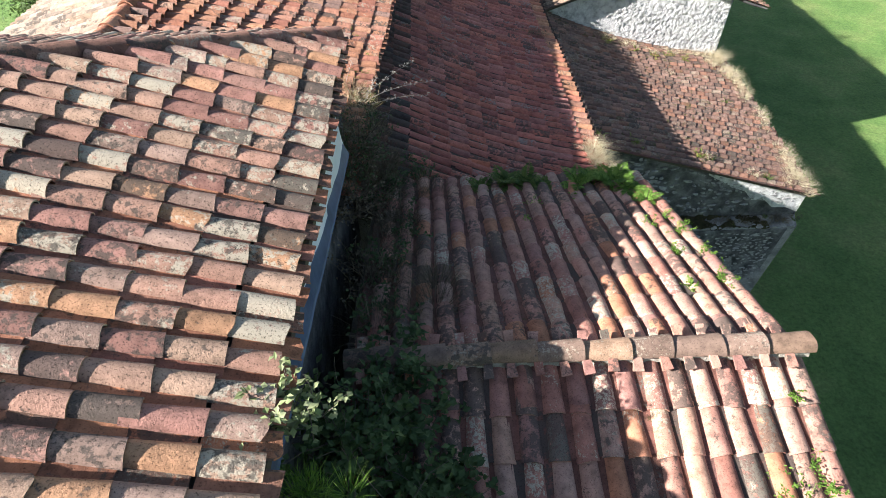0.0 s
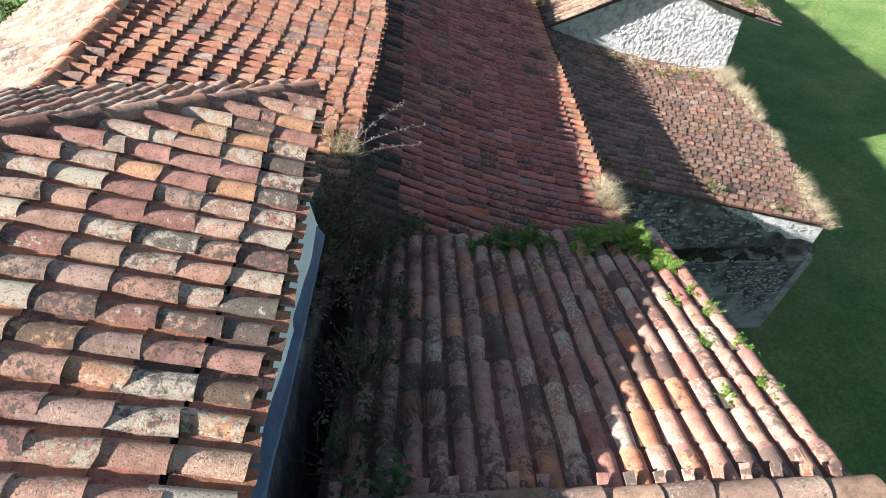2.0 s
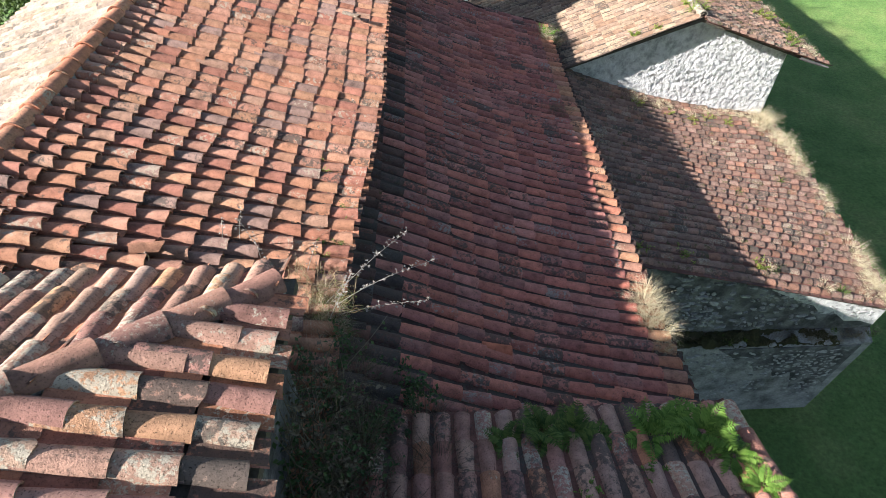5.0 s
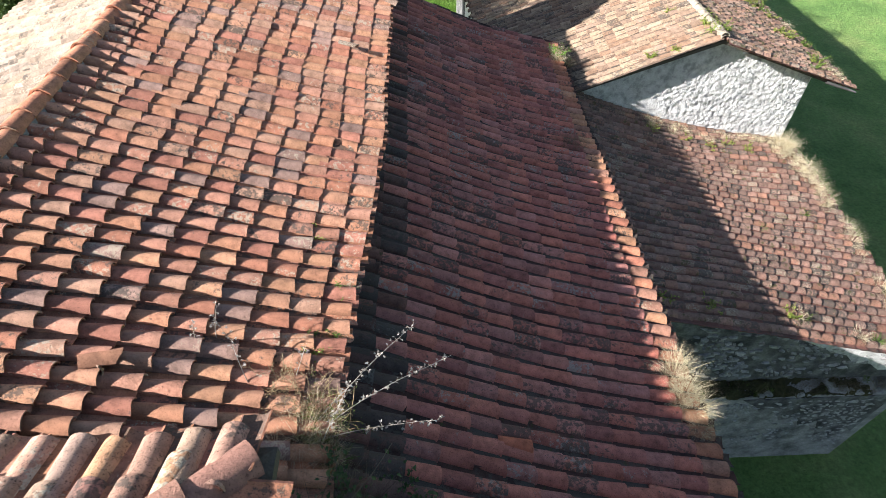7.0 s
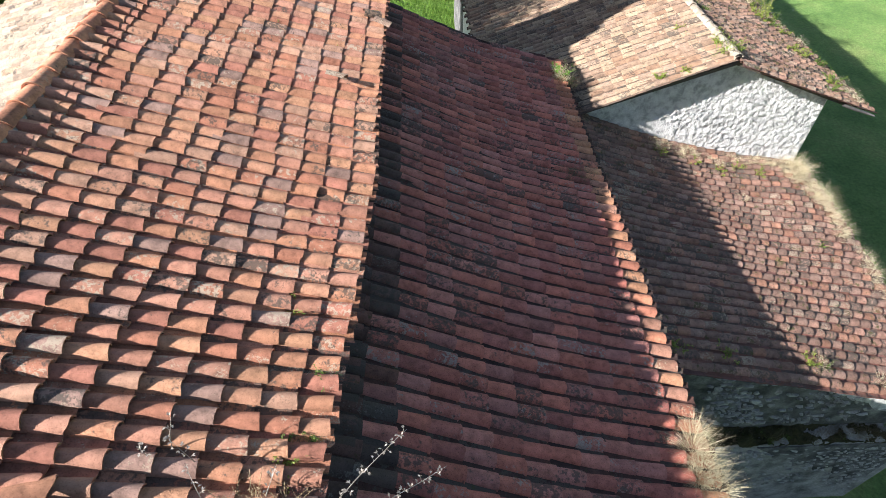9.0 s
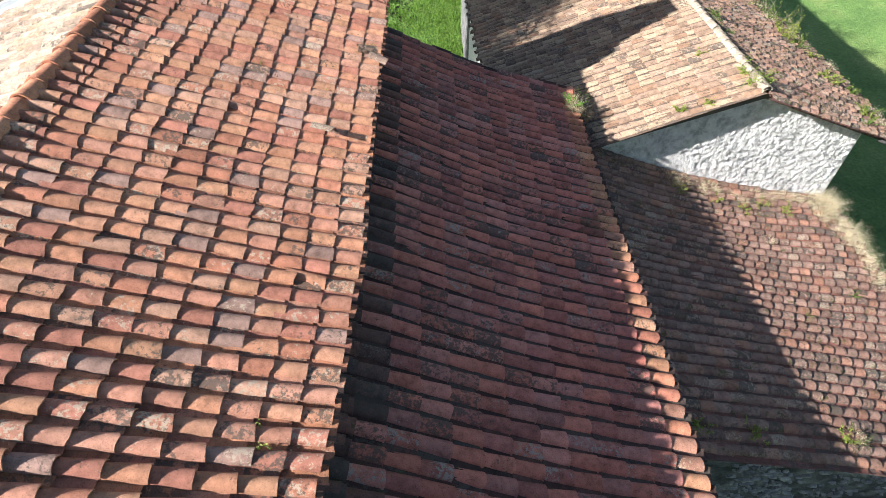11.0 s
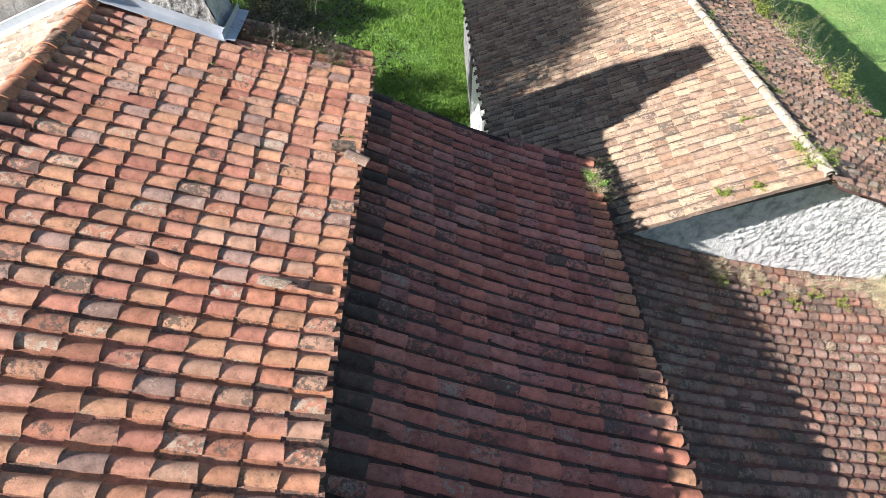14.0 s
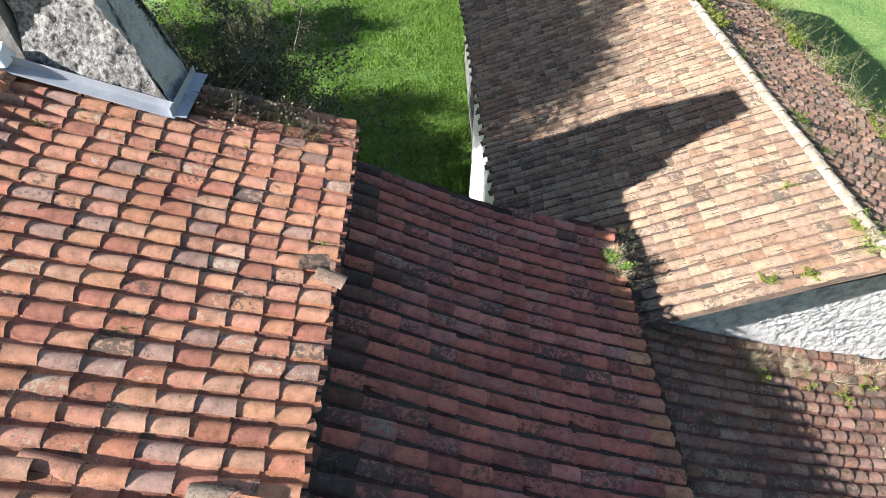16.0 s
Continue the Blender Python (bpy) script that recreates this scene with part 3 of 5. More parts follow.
hipped_north = thing("roof_hipped_north", slab("roof_hipped_north", [(-1.55, 8.53, 11.86), (-9.95, 8.53, 11.86), (-5.75, 4.71, 13.33)], deck_wood),
                     "weathered barrel tile hip end above the nave roof", "roof", kind="structure")


hipped_west = thing("roof_hipped_west", slab("roof_hipped_west", [(-5.75, -3.0, 13.328), (-5.75, 4.71, 13.328), (-9.95, 8.53, 11.858), (-9.95, -3.0, 11.858)], deck_wood),
                    "weathered barrel tile slope facing away beyond the ridge", "roof", kind="structure")


def chapel_plane(x, y):
    return 6.62 - 0.3 * (x - 5.5) + 0.055 * (y - 20.5)


def chapel_sag(x, y):
    """The chapel roof hangs through towards the gable wall."""
    f = min(max((x - 3.2) / 5.8, 0.0), 1.0)
    return ease(14.0, 19.5, y) * (0.09 * ease(7.5, 10.0, x) - 0.26 * math.sin(math.pi * f))


def chapel_z(x, y):
    return chapel_plane(x, y) + chapel_sag(x, y)


chapel = thing("roof_chapel", sagged_deck("roof_chapel", steps(2.9, 10.1, 16), steps(13.3, 20.6, 10), chapel_z, deck_wood),
               "mossy brown barrel tile lean-to roof with grassy edges", "roof", kind="structure")
SKEW = -0.033
gable_w = thing("roof_gable_west", slab("roof_gable_west", [(7.0, 20.32, 8.64), (7.0 + SKEW * 22, 42.3, 8.64), (1.25 + SKEW * 22, 42.3, 6.51), (1.5 + SKEW * 1.5, 22.1, 6.60), (3.3, 22.1, 7.27), (3.3, 20.32, 7.27)], deck_wood),
                "pale sunlit barrel tile roof slope", "roof", kind="structure")
gable_e = thing("roof_gable_east", slab("roof_gable_east", [(7.0, 20.32, 8.638), (10.3, 20.32, 7.45), (10.9 + SKEW * 22, 42.3, 7.23), (7.0 + SKEW * 22, 42.3, 8.638)], deck_wood),
                "brown barrel tile roof slope with overgrown eave", "roof", kind="structure")


def soft_wave(p):
    return 0.02 * math.sin(p.y * 0.8 + 1) + 0.015 * math.sin(p.x * 1.3)


tiled_roof(nave, (-1.24, 7.0, 10.12), (0, 1, 0), (-4.1, 0, 1.428), 14.78, 4.3, tile_new, channel_clay, 11, wide=0.83, tall=0.96, wild=0.8, near=lambda p: 14.6 < p.y, singles=300,
           keep=lambda p: (p.y < 21.05 or p.x > -3.3) and p.y > 7.2, sag=lambda p: soft_wave(p) + nave_sag(p.x, p.y), step=lambda p: 0.016 + (0.026 + 0.030 * ease(2.2, 3.6, -p.x)) * (1 - ease(10.4, 13.6, p.y)), dip=0.068, lip=0.06, edge=lambda u: 1.06 * nave_edge(7.0 + u))
tiled_roof(nave_west, (-9.3, 7.0, 9.97), (0, 1, 0), (4.1, 0, 1.555), 14.0, 4.3, tile_pale, channel_clay, 12, keep=lambda p: p.y < 21.0)
tiled_roof(aisle, (3.14, 8.0, 7.88), (0, 1, 0), (-4.3, 0, 1.419), 14.0, 5.25, tile_red, channel_shaded, 13, wide=1.09, tall=0.95, spacing=0.248, near=lambda p: 14.5 < p.y, keep=lambda p: 8.1 < p.y < 21.95 and p.x > -1.8,
           sag=aisle_sag, exposure=0.39, step=0.020, wild=0.6, lip=0.09, eave=tile_eave, shear=0.085, stained=(tile_algae_shade, 4.15))
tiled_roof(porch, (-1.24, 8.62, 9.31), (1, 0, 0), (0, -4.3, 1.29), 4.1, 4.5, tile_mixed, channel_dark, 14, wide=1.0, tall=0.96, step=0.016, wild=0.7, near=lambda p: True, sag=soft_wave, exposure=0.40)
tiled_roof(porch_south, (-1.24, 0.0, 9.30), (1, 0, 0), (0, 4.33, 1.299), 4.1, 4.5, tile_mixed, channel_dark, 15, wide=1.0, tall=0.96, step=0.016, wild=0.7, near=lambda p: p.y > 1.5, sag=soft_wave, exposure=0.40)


def east_of_hip(p):
    return p.y < 8.53 + (p.x + 1.55) * 3.82 / 4.2 - 0.05


tiled_roof(hipped, (-1.58, -2.84, 11.88), (0, 1, 0), (-4.2, 0, 1.47), 11.34, 4.4, tile_old, channel_clay, 16, near=lambda p: p.y > 2.5, keep=east_of_hip, exposure=0.36, wild=1.0, wide=0.86, tall=0.94, step=lambda p: 0.015 + 0.016 * ease(2.6, 4.2, -p.x), dip=0.068, lip=0.10)
tiled_roof(hipped_north, (-9.5, 8.55, 11.86), (1, 0, 0), (0, -3.82, 1.47), 7.9, 4.1, tile_old, channel_clay, 17, near=lambda p: p.x > -6.5, step=0.016, tall=0.94,
           keep=lambda p: not east_of_hip(p) and p.y < 8.53 + (-9.95 - p.x) * -3.82 / 4.2, wild=1.6)
tiled_roof(hipped_west, (-9.92, -2.84, 11.86), (0, 1, 0), (4.2, 0, 1.47), 11.34, 4.4, tile_old, channel_clay, 21, keep=lambda p: p.y < 8.48 - (p.x + 9.95) * 3.82 / 4.2, exposure=0.36)
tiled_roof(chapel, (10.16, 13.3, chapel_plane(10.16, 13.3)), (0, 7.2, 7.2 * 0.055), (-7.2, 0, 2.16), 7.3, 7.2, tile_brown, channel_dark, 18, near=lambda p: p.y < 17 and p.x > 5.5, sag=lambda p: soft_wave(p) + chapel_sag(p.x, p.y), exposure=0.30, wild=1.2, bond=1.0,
           keep=lambda p: p.y < 20.5)
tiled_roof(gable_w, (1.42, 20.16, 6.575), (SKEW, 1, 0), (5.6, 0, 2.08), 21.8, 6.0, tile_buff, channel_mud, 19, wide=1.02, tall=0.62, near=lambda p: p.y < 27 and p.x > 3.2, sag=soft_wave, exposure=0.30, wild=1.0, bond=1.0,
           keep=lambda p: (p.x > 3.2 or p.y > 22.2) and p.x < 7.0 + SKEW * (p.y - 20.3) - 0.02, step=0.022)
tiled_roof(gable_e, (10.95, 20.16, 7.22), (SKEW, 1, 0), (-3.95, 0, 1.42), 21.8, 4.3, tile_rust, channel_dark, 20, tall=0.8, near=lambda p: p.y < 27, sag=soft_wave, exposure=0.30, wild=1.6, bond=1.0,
           keep=lambda p: p.x > 7.0 + SKEW * (p.y - 20.3) + 0.02)

ridge_line(nave, (-5.2, 8.0, 11.53), (-5.2, 20.9, 11.53), ridge_clay, 31, bed=mortar, radius=1.1, wild=0.6)
ridge_line(porch, (2.9, 4.33, 10.70), (-1.2, 4.33, 10.70), hip_clay, 32, exposure=0.42, bed=mortar)
ridge_line(hipped, (-1.66, 8.43, 11.90), (-5.75, 4.71, 13.38), hip_red, 33, exposure=0.43, bed=mortar, radius=1.02, wild=0.9)
ridge_line(hipped_west, (-9.85, 8.43, 11.90), (-5.75, 4.71, 13.38), hip_red, 35, exposure=0.43, bed=mortar, radius=1.2)
ridge_line(hipped_west, (-5.75, -2.9, 13.40), (-5.75, 4.71, 13.40), hip_red, 36, exposure=0.43, bed=mortar, radius=1.2)
ridge_line(gable_w, (7.0, 20.35, 8.70), (7.0 + SKEW * 21.5, 41.8, 8.70), mortar_pale, 34, exposure=0.36, bed=mortar_pale, radius=0.95)

# ---- plants: builders ----


def blade(verts, faces, root, way, length, width, droop, rng, seg=4):
    """A bent, tapering strip."""
    way = Vector(way).normalized()
    side = way.cross(Vector((rng.uniform(-1, 1), rng.uniform(-1, 1), 0.3))).normalized()
    p, n0 = Vector(root), len(verts)
    for i in range(seg + 1):
        f = i / seg
        w = width * (1 - f) ** 0.7 * 0.5
        verts.append(tuple(p - side * w))
        verts.append(tuple(p + side * w))
        way = (way + Vector((0, 0, -droop / seg))).normalized()
        p = p + way * (length / seg)
    for i in range(seg):
        a = n0 + 2 * i
        faces.append((a, a + 1, a + 3, a + 2))


def grass_tuft(count, length, spread, lean=(0, 0), width=0.008, droop=0.9, seed=1, material=None, name="grass_tuft"):
    rng = random.Random(seed)
    v, f = [], []
    for _ in range(count):
        a, r = rng.uniform(0, 2 * math.pi), spread * math.sqrt(rng.random())
        out = rng.uniform(0.1, 0.9)
        blade(v, f, (r * math.cos(a), r * math.sin(a), -0.02), (math.cos(a) * out + lean[0], math.sin(a) * out + lean[1], 1.0),
              length * rng.uniform(0.45, 1.1), width * rng.uniform(0.6, 1.3), droop * rng.uniform(0.3, 1.4), rng)
    return mesh_of(name, v, f, material)


def leaf(verts, faces, at, way, up, length, width):
    """A pointed leaf, folded along its rib."""
    way, up = Vector(way).normalized(), Vector(up)
    side = way.cross(up)
    side = side.normalized() if side.length > 1e-4 else Vector((1, 0, 0))
    up = side.cross(way)
    at, n = Vector(at), len(verts)
    mid = at + way * length * 0.45
    for p in (at, mid - side * width * 0.5 + up * width * 0.15, at + way * length - up * length * 0.12, mid + side * width * 0.5 + up * width * 0.15, mid):
        verts.append(tuple(p))
    faces += [(n, n + 4, n + 1), (n + 1, n + 4, n + 2), (n, n + 3, n + 4), (n + 4, n + 3, n + 2)]


def frond(seed, length=0.5, width=0.16, droop=0.8):
    """A fern frond: a rib with paired leaflets, growing along +y and up."""
    rng = random.Random(seed)
    v, f = [], []
    way, p = Vector((0, 0.55, 0.85)).normalized(), Vector((0, 0, 0))
    n = 15
    for i in range(n):
        t = i / n
        nxt = p + way * (length / n)
        side = way.cross(Vector((0, -way.z, way.y))).normalized()
        a = len(v)
        for q, w in ((p, 0.004), (nxt, 0.003)):
            v += [tuple(q - side * w), tuple(q + side * w)]
        f.append((a, a + 1, a + 3, a + 2))
        if i > 1:
            size = width * math.sin(math.pi * min(1, 0.18 + 0.85 * t)) * rng.uniform(0.85, 1.1)
            up = side.cross(way)
            for sgn in (-1, 1):
                leaf(v, f, p, side * sgn + way * 0.45, up, size, size * 0.36)
        way = (way + Vector((0, 0.02, -droop / n))).normalized()
        p = nxt
    return v, f


FRONDS = [frond(i, 0.48 + 0.05 * (i % 3), 0.15 + 0.02 * (i % 2), 0.9 + 0.25 * (i % 3)) for i in range(4)]


def fern(place, size, count, seed, material, label):
    rng = random.Random(seed)
    root = tagged(new("fern"), label, "fern", "ferns on the porch roof")
    root.location = place
    meshes = [mesh_of("frond", v, f, material) for v, f in FRONDS]
    for i in range(count):
        a = 360 * i / count + rng.uniform(-25, 25)
        m = pose(0, 0, 0, rng.uniform(-35, 12), 0, a) @ Matrix.Scale(size * rng.uniform(0.7, 1.15), 4)
        part("frond", meshes[rng.randrange(len(meshes))], root, m=m)
    return root


def tube(verts, faces, pts, r0, r1, sides=5):
    n0, n = len(verts), len(pts)
    for i, p in enumerate(pts):
        d = (Vector(pts[min(i + 1, n - 1)]) - Vector(pts[max(i - 1, 0)])).normalized()
        a = d.cross(Vector((0.3, 0.1, 1)) if abs(d.z) < 0.95 else Vector((1, 0, 0))).normalized()
        b = d.cross(a)
        r = r0 + (r1 - r0) * i / max(1, n - 1)
        for k in range(sides):
            t = 2 * math.pi * k / sides
            verts.append(tuple(Vector(p) + a * r * math.cos(t) + b * r * math.sin(t)))
    for i in range(n - 1):
        for k in range(sides):
            p, q = n0 + i * sides + k, n0 + i * sides + (k + 1) % sides
            faces.append((p, q, q + sides, p + sides))


def bent(start, way, length, n, rng, wander=0.25, rise=0.0):
    p, d = Vector(start), Vector(way).normalized()
    pts = [p.copy()]
    for _ in range(n):
        d = (d + Vector((rng.uniform(-1, 1), rng.uniform(-1, 1), rng.uniform(-1, 1))) * wander + Vector((0, 0, rise))).normalized()
        p = p + d * (length / n)
        pts.append(p.copy())
    return pts


def leafy_bush(name, place, size, stems, leaves, leaf_size, seed, material, label, category, wood=None, flat=1.0, group="", lean=(0, 0)):
    """Stems that fork from one root, with single leaves along them."""
    rng = random.Random(seed)
    root = tagged(new(name), label, category, group)
    root.location = place
    sv, sf, lv, lf = [], [], [], []
    for i in range(stems):
        a = rng.uniform(0, 2 * math.pi)
        start = (rng.uniform(-0.3, 0.3) * size, rng.uniform(-0.3, 0.3) * size, -0.03)
        pts = bent(start, (math.cos(a) * 0.8 + lean[0], math.sin(a) * 0.8 + lean[1], rng.uniform(0.5, 1.6) * flat), size * rng.uniform(0.5, 1.1), 6, rng, 0.3, -0.05)
        tube(sv, sf, pts, 0.006 * size + 0.002, 0.002, 4)
        for k in range(leaves):
            f = rng.uniform(0.15, 1) * 6
            j = min(5, int(f))
            p = pts[j].lerp(pts[j + 1], f - j) + Vector((rng.gauss(0, 0.05), rng.gauss(0, 0.05), rng.gauss(0, 0.03))) * size
            leaf(lv, lf, p, (rng.uniform(-1, 1), rng.uniform(-1, 1), rng.uniform(-0.4, 0.6)), (rng.uniform(-0.4, 0.4), rng.uniform(-0.4, 0.4), 1), leaf_size * rng.uniform(0.6, 1.3), leaf_size * rng.uniform(0.45, 0.8))
    part("stem", mesh_of("stem", sv, sf, wood or bark), root, "thin woody stems", kind="stuff")
    part("foliage", mesh_of("foliage", lv, lf, material), root, kind="stuff")
    return root


def tree(place, height, radius, seed, material, label, density=1.0, crown_from=0.35, leaf_size=0.16, lean=(0.05, 0.0), clumps=60, per=90, limbs=16, wood=None, limb=None):
    rng = random.Random(seed)
    root = tagged(new("tree"), label, "tree")
    root.location = place
    tv, tf, lv, lf = [], [], [], []
    trunk = bent((0, 0, -0.2), (lean[0], lean[1], 1), height * 0.8, 9, rng, 0.06, 0.05)
    tube(tv, tf, trunk, height * 0.018 + 0.05, 0.04, 9)
    part("trunk", mesh_of("trunk", tv, tf, bark, True), root, "grey-brown tapering trunk")
    tips = []
    bv, bf = [], []
    for i in range(limbs):
        j = 2 + int(6 * (crown_from + (1 - crown_from) * i / limbs))
        start = trunk[min(j, 8)]
        a = i * 2.4 + rng.uniform(-0.4, 0.4)
        bough = bent(start, (math.cos(a), math.sin(a), rng.uniform(0.3, 0.9)), radius * rng.uniform(0.7, 1.05), 6, rng, 0.2, 0.04)
        tube(bv, bf, bough, limb or 0.05 * radius / 3 + 0.02, 0.5 * (limb or 0.024), 5)
        for k in range(2, 7):
            for _ in range(2):
                twig = bent(bough[k], (rng.uniform(-1, 1), rng.uniform(-1, 1), rng.uniform(-0.2, 0.8)), radius * rng.uniform(0.2, 0.4), 3, rng, 0.3)
                tube(bv, bf, twig, 0.5 * (limb or 0.024), 0.003, 3)
                tips += twig[1:]
    part("branchwork", mesh_of("branchwork", bv, bf, wood or bark), root, kind="stuff")
    for _ in range(clumps):
        c = rng.choice(tips)
        spread = radius * rng.uniform(0.08, 0.18)
        for _ in range(int(per * density)):
            p = c + Vector((rng.gauss(0, 1), rng.gauss(0, 1), rng.gauss(0, 0.8))) * spread
            leaf(lv, lf, p, (rng.uniform(-1, 1), rng.uniform(-1, 1), rng.uniform(-0.7, 0.5)), (rng.uniform(-0.5, 0.5), rng.uniform(-0.5, 0.5), 1), leaf_size * rng.uniform(0.6, 1.3), leaf_size * 0.55)
    part("crown", mesh_of("crown", lv, lf, material), root, kind="stuff")
    return root


def twiggy_tree(place, fork, size, seed, label):
    """A slim trunk that breaks into many thin, steep stems with twigs and small leaves."""
    rng = random.Random(seed)
    root = tagged(new("tree"), label, "tree")
    root.location = place
    tv, tf, sv, sf, lv, lf = [], [], [], [], [], []
    trunk = bent((0, 0, -0.2), (0, 0, 1), fork + 0.4, 9, rng, 0.05, 0.05)
    tube(tv, tf, trunk, 0.16, 0.09, 9)
    part("trunk", mesh_of("trunk", tv, tf, bark, True), root, "dark grey trunk")
    for i in range(64):
        a = rng.uniform(0, 2 * math.pi)
        stem = bent(trunk[-1 - i % 3], (math.cos(a), math.sin(a), rng.uniform(0.5, 2.6)), size * rng.uniform(0.45, 1.1), 9, rng, 0.22, 0.02)
        tube(sv, sf, stem, rng.uniform(0.014, 0.035), 0.006, 5)
        for k in range(2, 10):
            for _ in range(4):
                twig = bent(stem[k], (rng.uniform(-1, 1), rng.uniform(-1, 1), rng.uniform(-0.5, 0.9)), rng.uniform(0.25, 0.7), 4, rng, 0.4)
                tube(sv, sf, twig, 0.007, 0.003, 3)
                for _ in range(20):
                    p = twig[rng.randrange(1, 5)] + Vector((rng.gauss(0, 0.05), rng.gauss(0, 0.05), rng.gauss(0, 0.05)))
                    leaf(lv, lf, p, (rng.uniform(-1, 1), rng.uniform(-1, 1), rng.uniform(-0.7, 0.5)), (rng.uniform(-0.5, 0.5), rng.uniform(-0.5, 0.5), 1), rng.uniform(0.05, 0.085), 0.036)
    part("branchwork", mesh_of("branchwork", sv, sf, twig_grey), root, "pale grey tangled twigs", kind="stuff")
    part("crown", mesh_of("crown", lv, lf, tree_dark), root, kind="stuff")
    return root


def dry_stalk(place, way, length, seed, parent_label, heads=4):
    """A long dead flower stalk with dry seed heads along its upper half."""
    rng = random.Random(seed)
    root = tagged(new("dry_stalk"), parent_label, "weed", "dry stalks on the eave")
    root.location = place
    sv, sf, hv, hf = [], [], [], []
    pts = bent((0, 0, 0), way, length, 12, rng, 0.05, -0.035)
    tube(sv, sf, pts, 0.0055, 0.0018, 4)
    for i in range(4, 12):
        for _ in range(heads):
            d = Vector((rng.uniform(-1, 1), rng.uniform(-1, 1), rng.uniform(-0.3, 1))).normalized()
            p = pts[i].lerp(pts[i + 1], rng.random())
            tip = p + d * rng.uniform(0.015, 0.04)
            tube(sv, sf, [p, tip], 0.0018, 0.0012, 3)
            for _ in range(3):
                leaf(hv, hf, tip, d + Vector((rng.uniform(-0.8, 0.8), rng.uniform(-0.8, 0.8), rng.uniform(-0.8, 0.8))), (0.2, 0.3, 1), 0.032, 0.016)
    part("stem", mesh_of("stem", sv, sf, stalk_grey), root, kind="stuff")
    part("seed_spray", mesh_of("seed_spray", hv, hf, stalk_grey), root, "small dry seed heads", kind="stuff")
    return root


def nave_z(x, y=16.0):
    return 10.09 + 0.35 * (-1.2 - x) + nave_sag(x, y)


def aisle_z(x):
    return 7.85 + 0.33 * (3.14 - x)


def porch_z(y):
    return 10.60 - 0.3 * abs(y - 4.33)


# ---- stone pier at the end of the nave, with its lead flashing ----
def rough_block(name, outline, x0, x1, material, amount, seed, cell=0.16, fine=0.0):
    """A y,z outline drawn out along x, cut fine and pushed about like rough masonry."""
    bm = bmesh.new()
    rows = []
    pts = []
    n = len(outline)
    for i in range(n):
        a, c = Vector(outline[i]), Vector(outline[(i + 1) % n])
        k = max(1, int((c - a).length / cell))
        pts += [a.lerp(c, j / k) for j in range(k)]
    steps = max(2, int((x1 - x0) / cell))
    for i in range(steps + 1):
        rows.append([bm.verts.new((x0 + (x1 - x0) * i / steps, p[0], p[1])) for p in pts])
    for r0, r1 in zip(rows, rows[1:]):
        for j in range(len(pts)):
            k = (j + 1) % len(pts)
            bm.faces.new((r0[j], r0[k], r1[k], r1[j]))
    for r in (rows[0], rows[-1]):
        bm.faces.new(r)
    bmesh.ops.recalc_face_normals(bm, faces=bm.faces)
    bm.normal_update()
    for v in bm.verts:
        d = noise.fractal(v.co * 2.6 + Vector((seed, 0, 0)), 0.8, 2.2, 4) * amount + noise.fractal(v.co * 15.0 + Vector((0, seed, 0)), 0.5, 2.2, 4) * amount * fine
        v.co += v.normal * d
    me = bpy.data.meshes.new(name)
    bm.to_mesh(me)
    bm.free()
    me.materials.append(material)
    return me


pier_mesh = rough_block("stone_pier", [(21.18, 9.0), (21.18, 11.4), (21.45, 12.3), (21.7, 13.42), (22.1, 13.42), (22.05, 11.0), (22.3, 0.0), (21.9, 0.0), (21.9, 9.0)], -5.0, -3.45, stone_grey, 0.03, 3.0, 0.036, 0.5)
for v in pier_mesh.vertices:
    k = min(max(v.co.z - 11.0, 0.0), 1.8) * min(1.0, (v.co.x + 5.0) / 1.5)
    v.co.x -= 0.30 * k
pier = thing("stone_pier", pier_mesh, "rough grey stone pier rising behind the nave roof", "pier")
v, f = [], []
for i in range(31):
    for k in range(51):
        y, z = 21.30 + 0.72 * i / 30, 10.85 + 1.9 * k / 50
        out = noise.fractal(Vector((y * 3.0, z * 2.2, 7.0)), 0.7, 2.1, 5) * 0.06 - 0.008 - 0.05 * abs(y - 21.66) ** 2 * 8 - 0.02 * max(0.0, z - 11.7)
        v.append((-3.43 - 0.30 * min(max(z - 11.0, 0.0), 1.8) + out, y, z))
for i in range(30):
    for k in range(50):
        a = i * 51 + k
        f.append((a, a + 1, a + 52, a + 51))
part("peeling_render", mesh_of("peeling_render", v, f, render_grey, True), pier, "pale render peeling off the pier's side")
end_wall = rough_block("wall_nave_end", [(21.3, 8.0), (21.3, 12.6), (21.5, 15.0), (22.3, 15.0), (22.9, 12.3), (23.4, 10.0), (23.6, 0.0), (21.9, 0.0), (21.9, 8.0)], -8.6, -5.06, plaster_dirty, 0.03, 9.0, 0.3)
thing("wall_nave_end", end_wall, "pale plastered end wall rising beyond the roof ridge", "wall", kind="structure")
for me in (pier_mesh, end_wall):
    finish(me)


